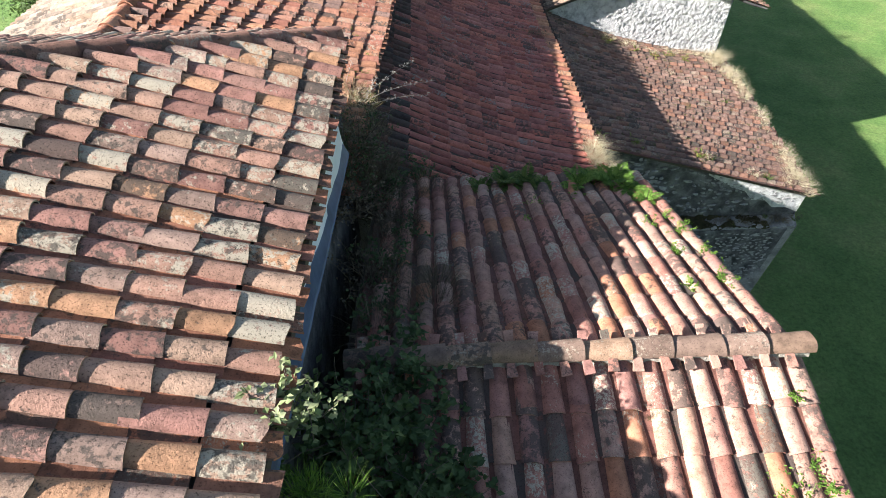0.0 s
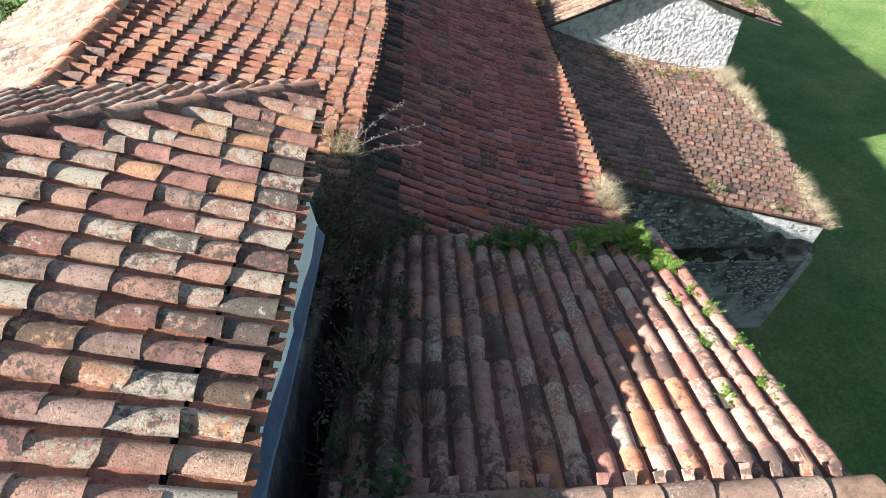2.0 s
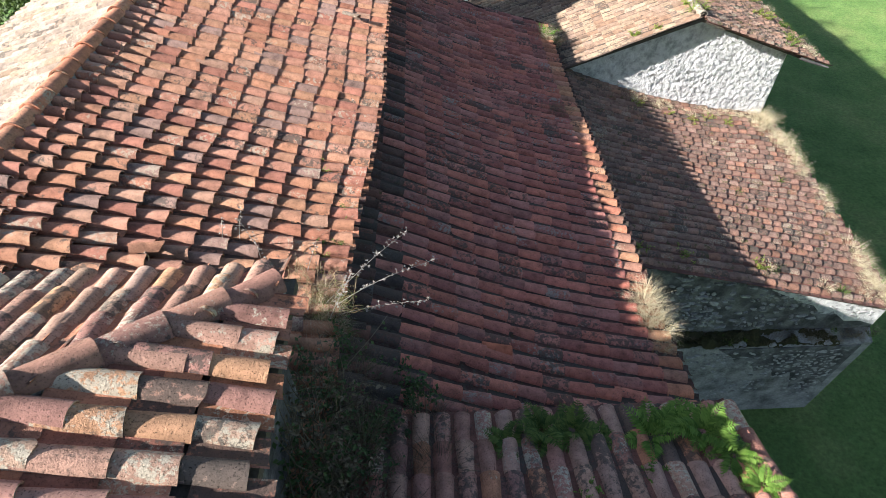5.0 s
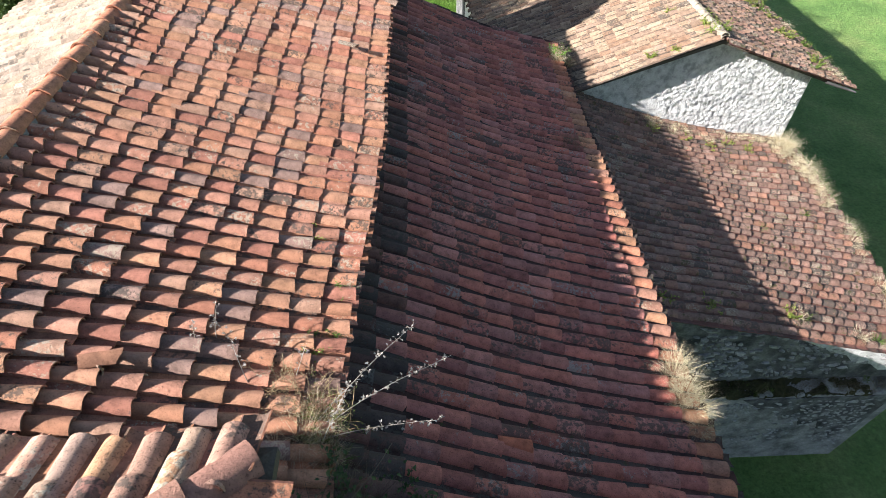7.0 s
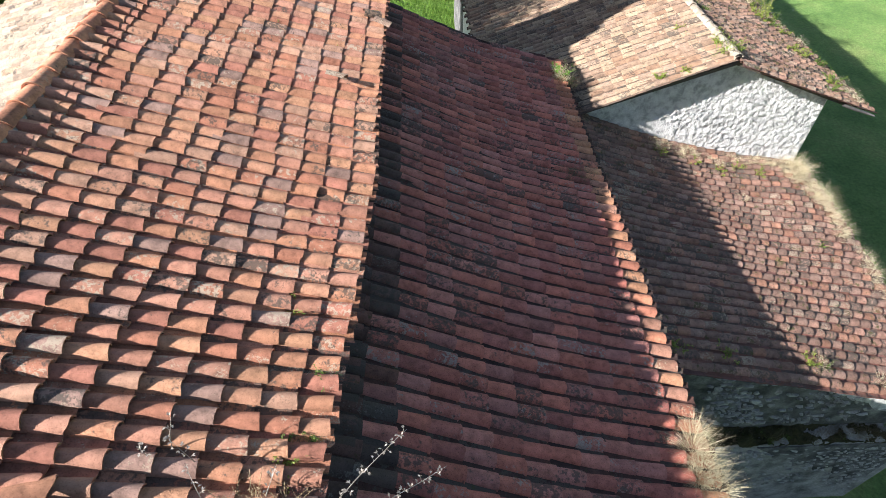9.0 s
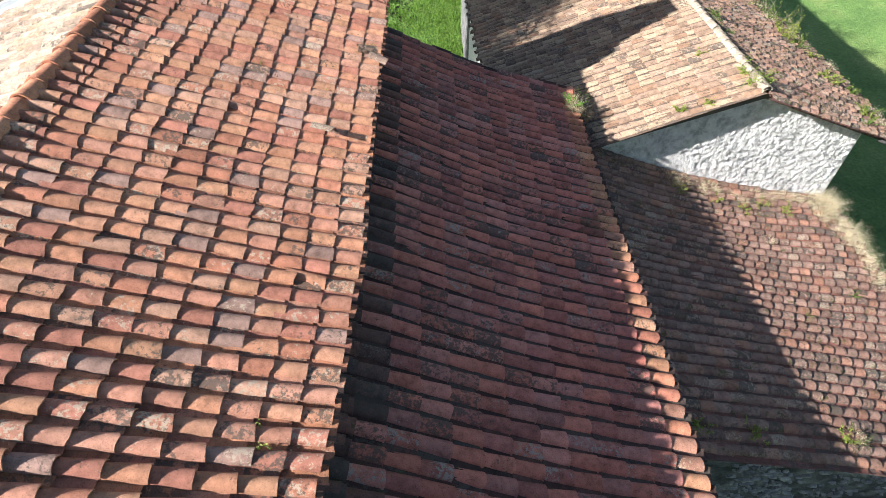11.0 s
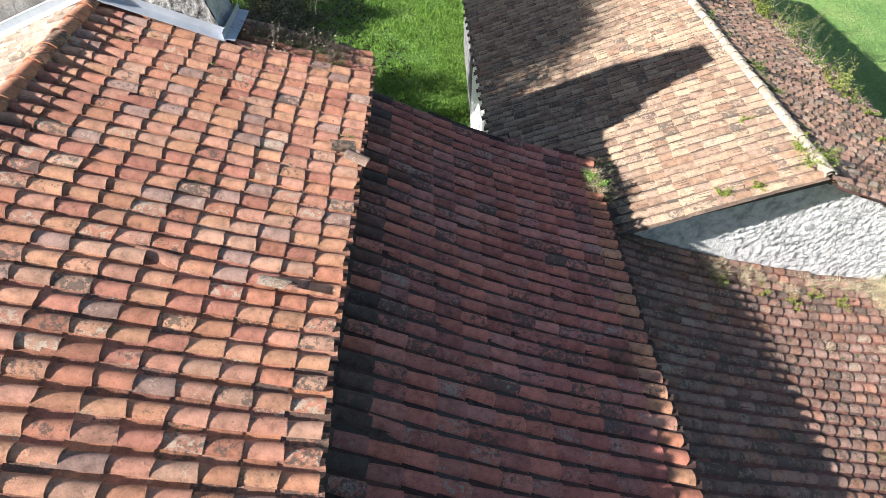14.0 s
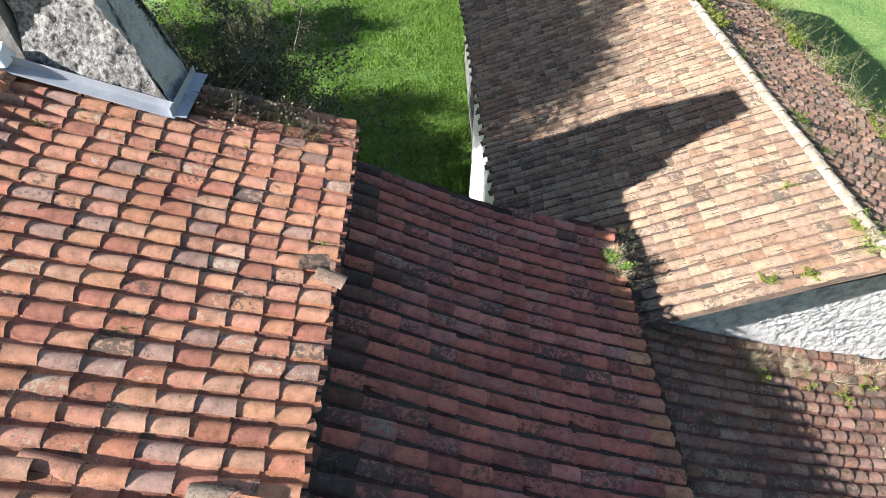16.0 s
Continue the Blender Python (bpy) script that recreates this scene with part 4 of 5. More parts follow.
def sheet(name, profile, path, material, thick=0.006):
    """A folded strip of metal: profile points (side, up), carried along straight path points."""
    v, f = [], []
    n = len(profile)
    for p, side, *grow in path:
        g = grow[0] if grow else 1.0
        for t in (0.0, thick):
            v += [tuple(Vector(p) + Vector(side) * (a * g + t) + Vector((0, 0, h * g + t))) for a, h in profile]
    m = 2 * n
    for i in range(len(path) - 1):
        for k in range(n - 1):
            a = i * m + k
            f += [(a, a + 1, a + m + 1, a + m), (a + n + 1, a + n, a + m + n, a + m + n + 1)]
        for a, c in ((i * m, i * m + n), (i * m + n - 1, i * m + m - 1)):
            f.append((a, a + m, c + m, c))
    return mesh_of(name, v, f, material)


flash = tagged(new("roof_flashing"), "grey zinc flashing folded round the stone pier", "flashing")
part("south_strip", sheet("south_strip", [(0.0, 0.26), (0.0, 0.14), (-0.14, 0.11)], [((-5.2, 21.12, 11.55), (0, 1, 0)), ((-3.38, 21.12, nave_z(-3.38)), (0, 1, 0))], zinc), flash)
part("east_strip", sheet("east_strip", [(0.0, 0.26), (0.0, 0.14), (0.16, 0.11)], [((-3.40, 21.0, nave_z(-3.38)), (1, 0, 0)), ((-3.40, 22.05, nave_z(-3.38)), (1, 0, 0))], zinc), flash)
part("west_strip", sheet("west_strip", [(0.0, 0.26), (0.0, 0.14), (-0.14, 0.11)], [((-9.3, 21.12, 9.97), (0, 1, 0)), ((-5.2, 21.12, 11.55), (0, 1, 0))], zinc), flash)
part("ridge_cap", bevelled("ridge_cap", [(-5.33, 20.95, 11.70), (-5.07, 20.95, 11.70), (-5.07, 21.22, 11.72), (-5.33, 21.22, 11.72), (-5.28, 20.98, 11.82), (-5.12, 20.98, 11.82), (-5.12, 21.2, 11.92), (-5.28, 21.2, 11.92)],
                           [(0, 3, 2, 1), (4, 5, 6, 7), (0, 1, 5, 4), (1, 2, 6, 5), (2, 3, 7, 6), (3, 0, 4, 7)], white_sheet, 0.02), flash, "white cap over the ridge end")

# ---- sheet metal along the hipped roof's wall ----
gutter = tagged(new("wall_flashing"), "white sheet metal under the eave tiles, tinted blue below for reflected sky", "flashing")


def wavy_sheet(name, y0, y1, top, foot, out, material, seed, n=64, rows=6, thick=0.006):
    """A thin sheet along the wall, dented and uneven at its foot: top and foot are heights by y, out its place in x."""
    v, f = [], []
    for i in range(n + 1):
        y = y0 + (y1 - y0) * i / n
        hi, lo = top(y), foot(y) + 0.02 * noise.noise(Vector((seed, y * 3.1, 0.0))) + 0.015 * noise.noise(Vector((seed, y * 9.0, 2.0)))
        for back in (0.0, thick):
            for k in range(rows + 1):
                t = k / rows
                x = out(y) + 0.06 * t + 0.012 * noise.noise(Vector((y * 1.7, t * 1.2, seed))) - back
                v.append((x, y, hi + (lo - hi) * t))
    m, r = 2 * (rows + 1), rows + 1
    for i in range(n):
        for k in range(rows):
            a = i * m + k
            f += [(a, a + 1, a + m + 1, a + m), (a + r + 1, a + r, a + m + r, a + m + r + 1)]
        for a in (i * m, i * m + rows):
            f.append((a, a + m, a + m + r, a + r))
    return mesh_of(name, v, f, material, True)


part("white_sheet", wavy_sheet("white_sheet", 3.4, 6.80, lambda y: 11.90, lambda y: 11.86 - 0.50 * ease(3.2, 6.4, y), lambda y: -1.655 + 0.02 * (y - 2.9), white_sheet, 5.0), gutter, "pale sheet under the eave")
# blue colour stands in for sky reflected in the shaded lower sheet
part("upper_sheet", wavy_sheet("upper_sheet", -1.0, 6.78, lambda y: 11.88 - 0.46 * ease(3.2, 6.8, y), lambda y: 11.52 - 0.26 * ease(2.0, 6.8, y), lambda y: -1.64 + 0.028 * max(0.0, y - 2.9), blue_reflected, 8.0), gutter, "lower sheet tinted blue for the sky it reflects")

# ---- white wall below the pale roof ----
thing("wall_white", prism("wall_white", [(1.42, 22.1), (1.62, 22.1), (1.62 + SKEW * 7.4, 29.5), (1.42 + SKEW * 7.4, 29.5)], "z", -0.2, 6.56, whitewash, 0.01),
      "whitewashed wall below the pale tile roof", "wall", kind="structure")

# ---- plants on the roofs ----
rng = random.Random(21)
for i, (x, n, sz) in enumerate(((0.25, 9, 0.75), (0.62, 13, 1.0), (0.95, 12, 0.9), (1.22, 8, 0.6), (1.75, 12, 0.95), (2.02, 10, 0.8))):
    fern((x, 8.32 + rng.uniform(-0.15, 0.1), porch_z(8.32) + 0.10), sz * 0.85, n, 40 + i, fresh if i > 3 else weed_green, "green fern rooted in the porch roof tiles")
for i, (x, y, n, sz) in enumerate(((2.30, 8.25, 13, 1.05), (2.48, 7.95, 11, 0.8), (2.60, 7.6, 8, 0.55))):
    fern((x, y, porch_z(y) + 0.10), sz * 0.85, n, 60 + i, fresh, "bright green fern in sun on the porch roof edge")
for i, (x, y, sz) in enumerate(((2.65, 7.0, 0.30), (2.42, 6.83, 0.25), (2.64, 6.58, 0.34), (2.75, 6.03, 0.28), (2.7, 5.5, 0.22), (2.3, 5.35, 0.2), (2.63, 3.9, 0.2), (2.63, 3.22, 0.42), (2.38, 3.11, 0.35), (2.5, 2.9, 0.25), (1.0, 7.6, 0.25), (0.7, 7.0, 0.2), (1.64, 7.82, 0.28), (2.4, 6.1, 0.18))):
    leafy_bush("weed", (x, y, porch_z(y) + 0.07), sz * 0.8, 8, 18, 0.032, 80 + i, fresh, "small bright green weed between porch tiles", "weed", wood=fresh, group="weeds on the porch roof")


def tuft(name, place, meshes, seed, label, group, scale=1.0):
    r = random.Random(seed)
    ob = thing(name, meshes[r.randrange(len(meshes))], label, "grass", group)
    ob.matrix_basis = Matrix.Translation(place) @ pose(0, 0, 0, 0, 0, r.uniform(0, 360)) @ Matrix.Scale(scale * r.uniform(0.8, 1.2), 4)
    return ob


DRY = [grass_tuft(340, 0.38, 0.15, (0.0, 0.0), 0.0032, 1.3, 100 + i, straw, "dry_grass") for i in range(4)]
SHORT = [grass_tuft(150, 0.24, 0.13, (0.0, 0.0), 0.004, 0.9, 110 + i, straw, "dry_grass") for i in range(3)]
GREEN = [grass_tuft(80, 0.22, 0.08, (0, 0), 0.008, 0.9, 120 + i, weed_green, "green_grass") for i in range(3)]
FEATHER = [grass_tuft(120, 0.24, 0.10, (0, 0), 0.007, 0.5, 125 + i, fresh, "green_grass") for i in range(2)]
DEAD = [grass_tuft(200, 0.34, 0.18, (0, 0), 0.004, 1.0, 130 + i, dead_weed, "dead_grass") for i in range(3)]

# on the aisle's eave
for i, (x, y, sc) in enumerate(((2.92, 11.25, 1.1), (3.0, 11.0, 1.15), (3.05, 11.5, 0.9), (2.85, 10.85, 0.8), (3.05, 10.75, 0.9), (3.0, 10.4, 0.8))):
    tuft("dry_grass", (x, y, aisle_z(x) + 0.08), DRY, 200 + i, "tuft of straw-coloured dry grass on the aisle eave", "dry tufts on the aisle eave", sc)
for i, (x, y) in enumerate(((3.02, 20.9), (3.05, 21.3), (3.0, 21.1))):
    tuft("dry_grass", (x, y, aisle_z(x) + 0.06), SHORT, 220 + i, "short dry grass tuft on the aisle eave", "dry tufts on the aisle eave")
leafy_bush("weed", (2.95, 21.1, aisle_z(2.95) + 0.08), 0.35, 8, 14, 0.06, 230, fresh, "bright green weed at the corner of the aisle roof", "weed", wood=fresh)
leafy_bush("shrub", (3.25, 21.3, 7.65), 0.55, 22, 5, 0.04, 231, dead_weed, "dead twiggy shrub in the valley beside the aisle eave", "shrub")
for i, (x, y) in enumerate(((2.2, 16.85), (2.4, 16.95), (2.6, 17.0), (2.5, 16.85), (2.75, 17.05), (2.3, 16.95))):
    tuft("dead_grass", (x, y, aisle_z(x) + 0.06 + aisle_sag(Vector((x, y, 0)))), DEAD, 228 + i, "grey dead weeds on the red aisle tiles", "dead tufts on the aisle roof", 0.8)
# on the nave eave beside the hipped roof
for i, (x, y, sc) in enumerate(((-1.45, 9.45, 0.9), (-1.6, 9.3, 1.0), (-1.35, 9.2, 0.9), (-1.8, 9.25, 0.8), (-1.5, 9.7, 0.6))):
    x -= 0.2
    tuft("dry_grass", (x, y, nave_z(x, y) + 0.08), DRY if i < 3 else SHORT, 240 + i, "dry golden grass on the nave eave", "dry tufts on the nave eave", sc * 0.8)
for i, (x, y) in enumerate(((-1.4, 9.3), (-1.25, 9.15), (-1.55, 9.4))):
    x -= 0.2
    tuft("green_grass", (x, y, nave_z(x, y) + 0.08), GREEN, 250 + i, "green grass among dry stems on the nave eave", "green tufts on the nave eave", 0.9)
for i, (way, length) in enumerate((((0.80, 0.72, 0.36), 1.40), ((1.0, 0.52, 0.36), 1.52), ((1.0, 0.10, 0.36), 1.12), ((0.35, 0.6, 0.8), 0.6))):
    dry_stalk((-1.72 + 0.04 * i, 9.42 - 0.06 * i, nave_z(-1.62, 9.4) + 0.10), way, length, 260 + i, "long dead flower stalk leaning out from the eave")
for i, (x, y, way, length) in enumerate(((-2.83, 10.18, (0.2, -0.2, 1), 0.5), (-2.44, 10.13, (-0.2, 0.1, 1), 0.45), (-2.67, 10.25, (0.1, 0.2, 1), 0.4), (-1.9, 9.9, (0.3, 0.2, 1), 0.45), (-2.3, 9.8, (-0.1, 0.2, 1), 0.5))):
    dry_stalk((x, y, nave_z(x, y) + 0.1), way, length, 270 + i, "thin dead stalk among the nave tiles", 1)
for i, (x, y) in enumerate(((-1.62, 9.45), (-1.78, 9.55), (-1.9, 9.7), (-1.55, 9.62), (-1.7, 9.8), (-2.05, 9.85), (-1.45, 9.5))):
    leafy_bush("dry_weed", (x, y, nave_z(x, y) + 0.10), rng.uniform(0.26, 0.42), 24, 14, 0.014, 1600 + i, dry_tan if i % 3 else weed_green, "tangled dry weed with seed heads on the nave eave", "weed", wood=dry_tan, group="dry weeds on the nave eave")
# valley between hipped roof, porch and aisle
for i in range(20):
    x, y = rng.uniform(-1.35, -0.35), rng.uniform(4.6, 9.1)
    if x > -0.75 and rng.random() < 0.45:
        continue
    z = porch_z(y) + 0.06 if y < 8.6 else aisle_z(x) + 0.06
    tuft("dead_grass", (x, y, z), DEAD, 300 + i, "dark dead grass in the shaded roof valley", "dead tufts in the valley", 1.1)
for i in range(14):
    x, y = rng.uniform(-2.0, -1.15), rng.uniform(7.1, 9.15)
    tuft("dead_grass", (x, y, nave_z(x, y) + 0.07), DEAD, 700 + i, "dark dead grass on the shaded nave eave", "dead tufts on the nave eave", 1.0)
    if i % 4 == 0:
        leafy_bush("weed", (x, y, nave_z(x, y) + 0.06), 0.4, 9, 14, 0.05, 730 + i, bramble, "dark green weed on the shaded nave eave", "weed", group="weeds on the nave eave")
for i in range(9):
    x, y = rng.uniform(-1.25, -0.8), rng.uniform(4.7, 9.2)
    z = porch_z(y) + 0.05 if y < 8.6 else aisle_z(x) + 0.05
    leafy_bush("weed", (x, y, z), rng.uniform(0.35, 0.6), 9, 22, 0.055, 350 + i, bramble, "dark green weed growing in the roof valley", "weed", group="weeds in the valley")
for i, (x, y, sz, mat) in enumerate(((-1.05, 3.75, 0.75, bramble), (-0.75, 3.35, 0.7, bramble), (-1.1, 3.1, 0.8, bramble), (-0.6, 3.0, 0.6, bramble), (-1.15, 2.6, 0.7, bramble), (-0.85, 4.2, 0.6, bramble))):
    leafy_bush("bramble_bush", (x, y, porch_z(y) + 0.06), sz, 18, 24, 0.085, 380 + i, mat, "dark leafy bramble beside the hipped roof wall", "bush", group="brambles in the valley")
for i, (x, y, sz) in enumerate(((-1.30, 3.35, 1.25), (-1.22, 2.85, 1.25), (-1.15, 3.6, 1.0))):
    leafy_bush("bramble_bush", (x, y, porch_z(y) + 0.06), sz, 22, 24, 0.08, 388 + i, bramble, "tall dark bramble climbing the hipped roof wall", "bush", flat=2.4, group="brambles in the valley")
leafy_bush("bramble_bush", (-1.44, 3.16, 11.74), 0.44, 18, 16, 0.062, 395, bramble_sunlit, "pale sunlit bramble leaves by the eave", "bush", flat=1.6)
for i, (x, y) in enumerate(((-1.36, 2.80), (-1.29, 2.74), (-1.40, 2.72), (-1.10, 2.74))):
    tuft("green_grass", (x, y, 11.62), FEATHER, 398 + i, "feathery bright green plant topping the brambles", "green tufts in the valley", 0.75)

for i in range(6):
    x, y = rng.uniform(-1.55, -1.05), rng.uniform(4.4, 9.2)
    z = max(porch_z(y) if y < 8.7 else 0, aisle_z(x)) + 0.04
    leafy_bush("weed_thicket", (x, y, z), rng.uniform(0.5, 0.85), 34, 9, 0.04, 900 + i, dead_weed if i % 3 else bramble, "dark tangle of dead weeds in the shaded roof valley", "weeds", wood=dead_weed, group="thickets in the valley")
for i in range(4):
    leafy_bush("weed_thicket", (-1.62, 6.9 + 0.45 * i, 10.3 + 0.15 * (i % 3)), 0.9, 34, 12, 0.05, 940 + i, bramble if i % 2 else dead_weed, "dark weeds hanging against the shaded wall", "weeds", wood=dead_weed, group="thickets in the valley")

# along the chapel roof's edges
for i in range(34):
    y = 13.4 + 7.2 * i / 33 + rng.uniform(-0.1, 0.1)
    x = 10.0 + rng.uniform(-0.35, 0.1)
    if 15.2 < y < 15.8:
        continue
    tuft("dry_grass", (x, y, chapel_z(x, y) + 0.05), DRY if rng.random() < 0.6 else SHORT, 400 + i, "dry grass tuft fringing the chapel eave", "dry tufts on the chapel eave", rng.uniform(0.9, 1.4))
for i in range(30):
    x = 5.4 + 4.5 * rng.random()
    y = 20.3 - abs(rng.gauss(0, 0.22))
    tuft("dry_grass", (x, y, chapel_z(x, y) + 0.05), SHORT, 440 + i, "dry grass at the foot of the gable wall", "dry tufts by the gable wall", rng.uniform(0.7, 1.1))
for i in range(14):
    x, y = rng.uniform(9.0, 10.1), rng.uniform(18.8, 20.4)
    tuft("dry_grass", (x, y, chapel_z(x, y) + 0.05), DRY, 475 + i, "tall dry grass in the chapel roof corner", "dry tufts on the chapel eave", 1.0)
for i, (x, y) in enumerate(((6.9, 13.75), (7.05, 13.7), (8.3, 13.5), (8.7, 13.45), (9.3, 13.5), (7.3, 16.4), (7.5, 18.6), (8.9, 17.2))):
    tuft("green_grass", (x, y, chapel_z(x, y) + 0.07), GREEN if i % 2 else SHORT, 490 + i, "yellow-green grass tuft on the chapel roof", "tufts on the chapel roof", 0.9)
# gable roof
for i, (x, y, sz) in enumerate(((6.9, 20.75, 0.62), (6.85, 21.2, 0.3), (7.1, 20.9, 0.35), (6.29, 22.39, 0.3), (5.33, 20.54, 0.25), (5.9, 20.5, 0.2), (5.81, 27.17, 0.22), (7.2, 24.2, 0.3), (6.9, 26.5, 0.25), (9.9, 20.6, 0.35), (10.3, 21.3, 0.4))):
    z = 8.72 - (0.37 * max(0, 7.0 - x) + 0.36 * max(0, x - 7.0))
    leafy_bush("weed", (x, y, z), sz, 11, 30, 0.034, 510 + i, weed_lime if i < 7 else weed_green, "yellow-green weed rooted in the gable roof", "weed", wood=fresh, group="weeds on the gable roof")
for i in range(40):
    y = 20.4 + 16 * rng.random()
    x = 10.65 + SKEW * (y - 20) + rng.uniform(-0.5, 0.15)
    tuft("dry_grass", (x, y, 8.70 - 0.36 * (x - 7.0 - SKEW * (y - 20.3)) + 0.02), SHORT if rng.random() < 0.6 else GREEN, 530 + i, "rough grass along the gable roof's eave", "tufts on the gable eave", 1.0)
for i in range(16):
    y = 20.6 + 16 * rng.random()
    x = 7.25 + SKEW * (y - 20) + rng.uniform(-0.1, 0.2)
    tuft("green_grass", (x, y, 8.62), GREEN, 580 + i, "grass along the mortared ridge", "tufts on the gable ridge", 0.8)
for i in range(30):
    y = 28.2 + 7.5 * i / 29
    leafy_bush("weed", (7.32 + SKEW * (y - 20) + rng.uniform(-0.12, 0.15), y, 8.66), rng.uniform(0.25, 0.4), 10, 22, 0.06, 1300 + i, weed_lime, "yellow-green weed along the mortared ridge", "weed", wood=weed_lime, group="weeds along the gable ridge")
for i in range(34):
    y = 21.0 + 13 * rng.random()
    x = 10.45 + SKEW * (y - 20) + rng.uniform(-0.5, 0.2)
    leafy_bush("weed", (x, y, 8.70 - 0.36 * (x - 7.0 - SKEW * (y - 20.3)) + 0.04), rng.uniform(0.25, 0.5), 9, 18, 0.06, 1340 + i, weed_lime if i % 3 else weed_green, "yellow-green weed on the gable roof's eave", "weed", wood=weed_green, group="weeds on the gable eave")
for i in range(13):
    y = 25.6 + 1.05 * i + rng.uniform(-0.3, 0.3)
    x = 10.55 + SKEW * (y - 20) + rng.uniform(-0.25, 0.1)
    leafy_bush("shrub", (x, y, 8.70 - 0.36 * (x - 7.0 - SKEW * (y - 20.3)) + 0.03), rng.uniform(0.75, 1.15), 15, 22, 0.06, 1500 + i, weed_green if i % 3 else weed_lime, "thin green shrub rooted along the gable roof's eave", "shrub", wood=twig_grey, flat=1.3, group="shrubs on the gable eave")
for i, (x, y) in enumerate(((5.5, 19.75), (6.56, 19.81), (7.27, 19.6), (7.9, 19.8), (6.71, 13.68), (3.82, 13.58), (4.86, 13.63), (8.4, 19.7))):
    leafy_bush("weed", (x, y, chapel_z(x, y) + 0.06), 0.3, 9, 18, 0.04, 1380 + i, weed_lime, "yellow-green weed on the chapel roof", "weed", wood=weed_green, group="weeds on the chapel roof")
# small plants between the nave tiles
for i, (x, y) in enumerate(((-1.83, 10.38), (-1.73, 10.16), (-1.64, 10.48), (-1.93, 11.89), (-1.58, 11.13), (-2.01, 17.53), (-1.79, 17.28), (-1.4, 19.36), (-3.03, 17.8), (-4.3, 20.6), (-3.9, 20.5), (-3.5, 20.3), (-4.6, 20.3), (-2.6, 20.9))):
    leafy_bush("weed", (x, y, nave_z(x, y) + 0.03), 0.2 if y < 16 else 0.15, 8, 14, 0.026, 1400 + i, weed_lime if i % 2 else weed_green, "small green weed between the nave tiles", "weed", wood=weed_green, group="weeds between the nave tiles")
for i, (x, y) in enumerate(((-1.75, 10.3), (-1.6, 10.4), (-1.9, 10.1), (-1.5, 11.1))):
    tuft("green_grass", (x, y, nave_z(x, y) + 0.05), GREEN, 1430 + i, "short grass between the nave tiles", "tufts between the nave tiles", 0.6)
# tangle in the corner where aisle and gable roofs meet
for i in range(9):
    x, y = rng.uniform(2.95, 3.35), rng.uniform(20.7, 21.9)
    leafy_bush("weed_thicket", (x, y, 7.62), rng.uniform(0.4, 0.6), 22, 7, 0.04, 1450 + i, dead_weed if i % 3 else weed_green, "dead twiggy weeds in the corner of two roofs", "weeds", wood=dead_weed, group="thickets in the corner")
# north end of the nave roof
for i in range(26):
    x = rng.uniform(-3.2, -1.6)
    y = 21.6 + rng.uniform(-0.35, 0.15)
    tuft("dead_grass", (x, y, nave_z(x, y) + 0.07), DEAD if rng.random() < 0.6 else GREEN, 600 + i, "dead weeds along the nave roof's end", "weeds on the nave end", 0.8)
for i, (x, y) in enumerate(((-2.9, 21.4), (-2.7, 21.3), (-2.5, 21.6), (-2.1, 21.5), (-1.9, 21.3), (-2.7, 21.7), (-3.1, 21.6))):
    leafy_bush("shrub", (x, y, nave_z(x, y) + 0.05), 0.5, 20, 3, 0.04, 630 + i, straw if i % 2 else dead_weed, "dry twiggy plant on the nave roof's end", "shrub", group="dry plants on the nave end")

# ---- trees ----
twiggy_tree((-3.75, 23.9, 0.0), 8.6, 3.4, 701, "thin grey tree with many twigs and olive leaves")
tree((-13.5, 25.6, 0.0), 22.8, 3.7, 702, tree_leaf, "tall leafy tree beyond the nave", clumps=900, per=80, crown_from=0.62, leaf_size=0.2)
tree((-13.4, 29.8, 0.0), 22.4, 3.8, 706, tree_leaf, "tall leafy tree beyond the nave", clumps=900, per=80, crown_from=0.62, leaf_size=0.2)
tree((-15.8, 29.4, 0.0), 12.4, 3.2, 705, tree_leaf, "leafy tree beside the courtyard lawn", clumps=360, per=80, leaf_size=0.2, crown_from=0.1)
tree((-16.5, 33.2, 0.0), 12.2, 3.3, 703, tree_leaf, "leafy tree at the edge of the lawn", clumps=360, per=80, leaf_size=0.2, crown_from=0.1)
tree((-16.5, 42.8, 0.0), 7.9, 3.0, 704, tree_leaf, "leafy tree at the edge of the lawn", clumps=360, per=80, leaf_size=0.2, crown_from=0.05)

# ---- sunlit strip under the chapel eave, put in as pale render ----
patch = [(7.0, chapel_z(7.0, 13.4) - 0.20), (7.9, chapel_z(7.9, 13.4) - 0.42), (8.2, 4.98), (8.5, 4.66), (8.9, 4.62), (9.2, 4.36), (9.6, 4.34), (10.0, 4.16), (10.03, chapel_z(10.03, 13.4) - 0.12), (7.0, chapel_z(7.0, 13.4) - 0.12)]
part("sunlit_strip", prism("sunlit_strip", patch, "y", 13.375, 13.41, render_coat, 0.006), wall_chapel, "pale render in the shape of the sunlit strip under the eave")

# ---- where the plinth's render has come off ----
bare = [(6.3, 3.80), (9.74, 3.80), (9.58, 2.1), (9.35, 2.35), (9.2, 1.75), (8.95, 2.2), (8.75, 1.95), (8.5, 2.7), (8.1, 2.5), (7.9, 2.95), (7.5, 2.8), (7.3, 3.25), (6.9, 3.2), (6.7, 3.5)]
part("bare_rubble", prism("bare_rubble", bare, "y", 13.052, 13.09, stone_wall, 0.004), wall_plinth, "dark bare rubble where the render came off")

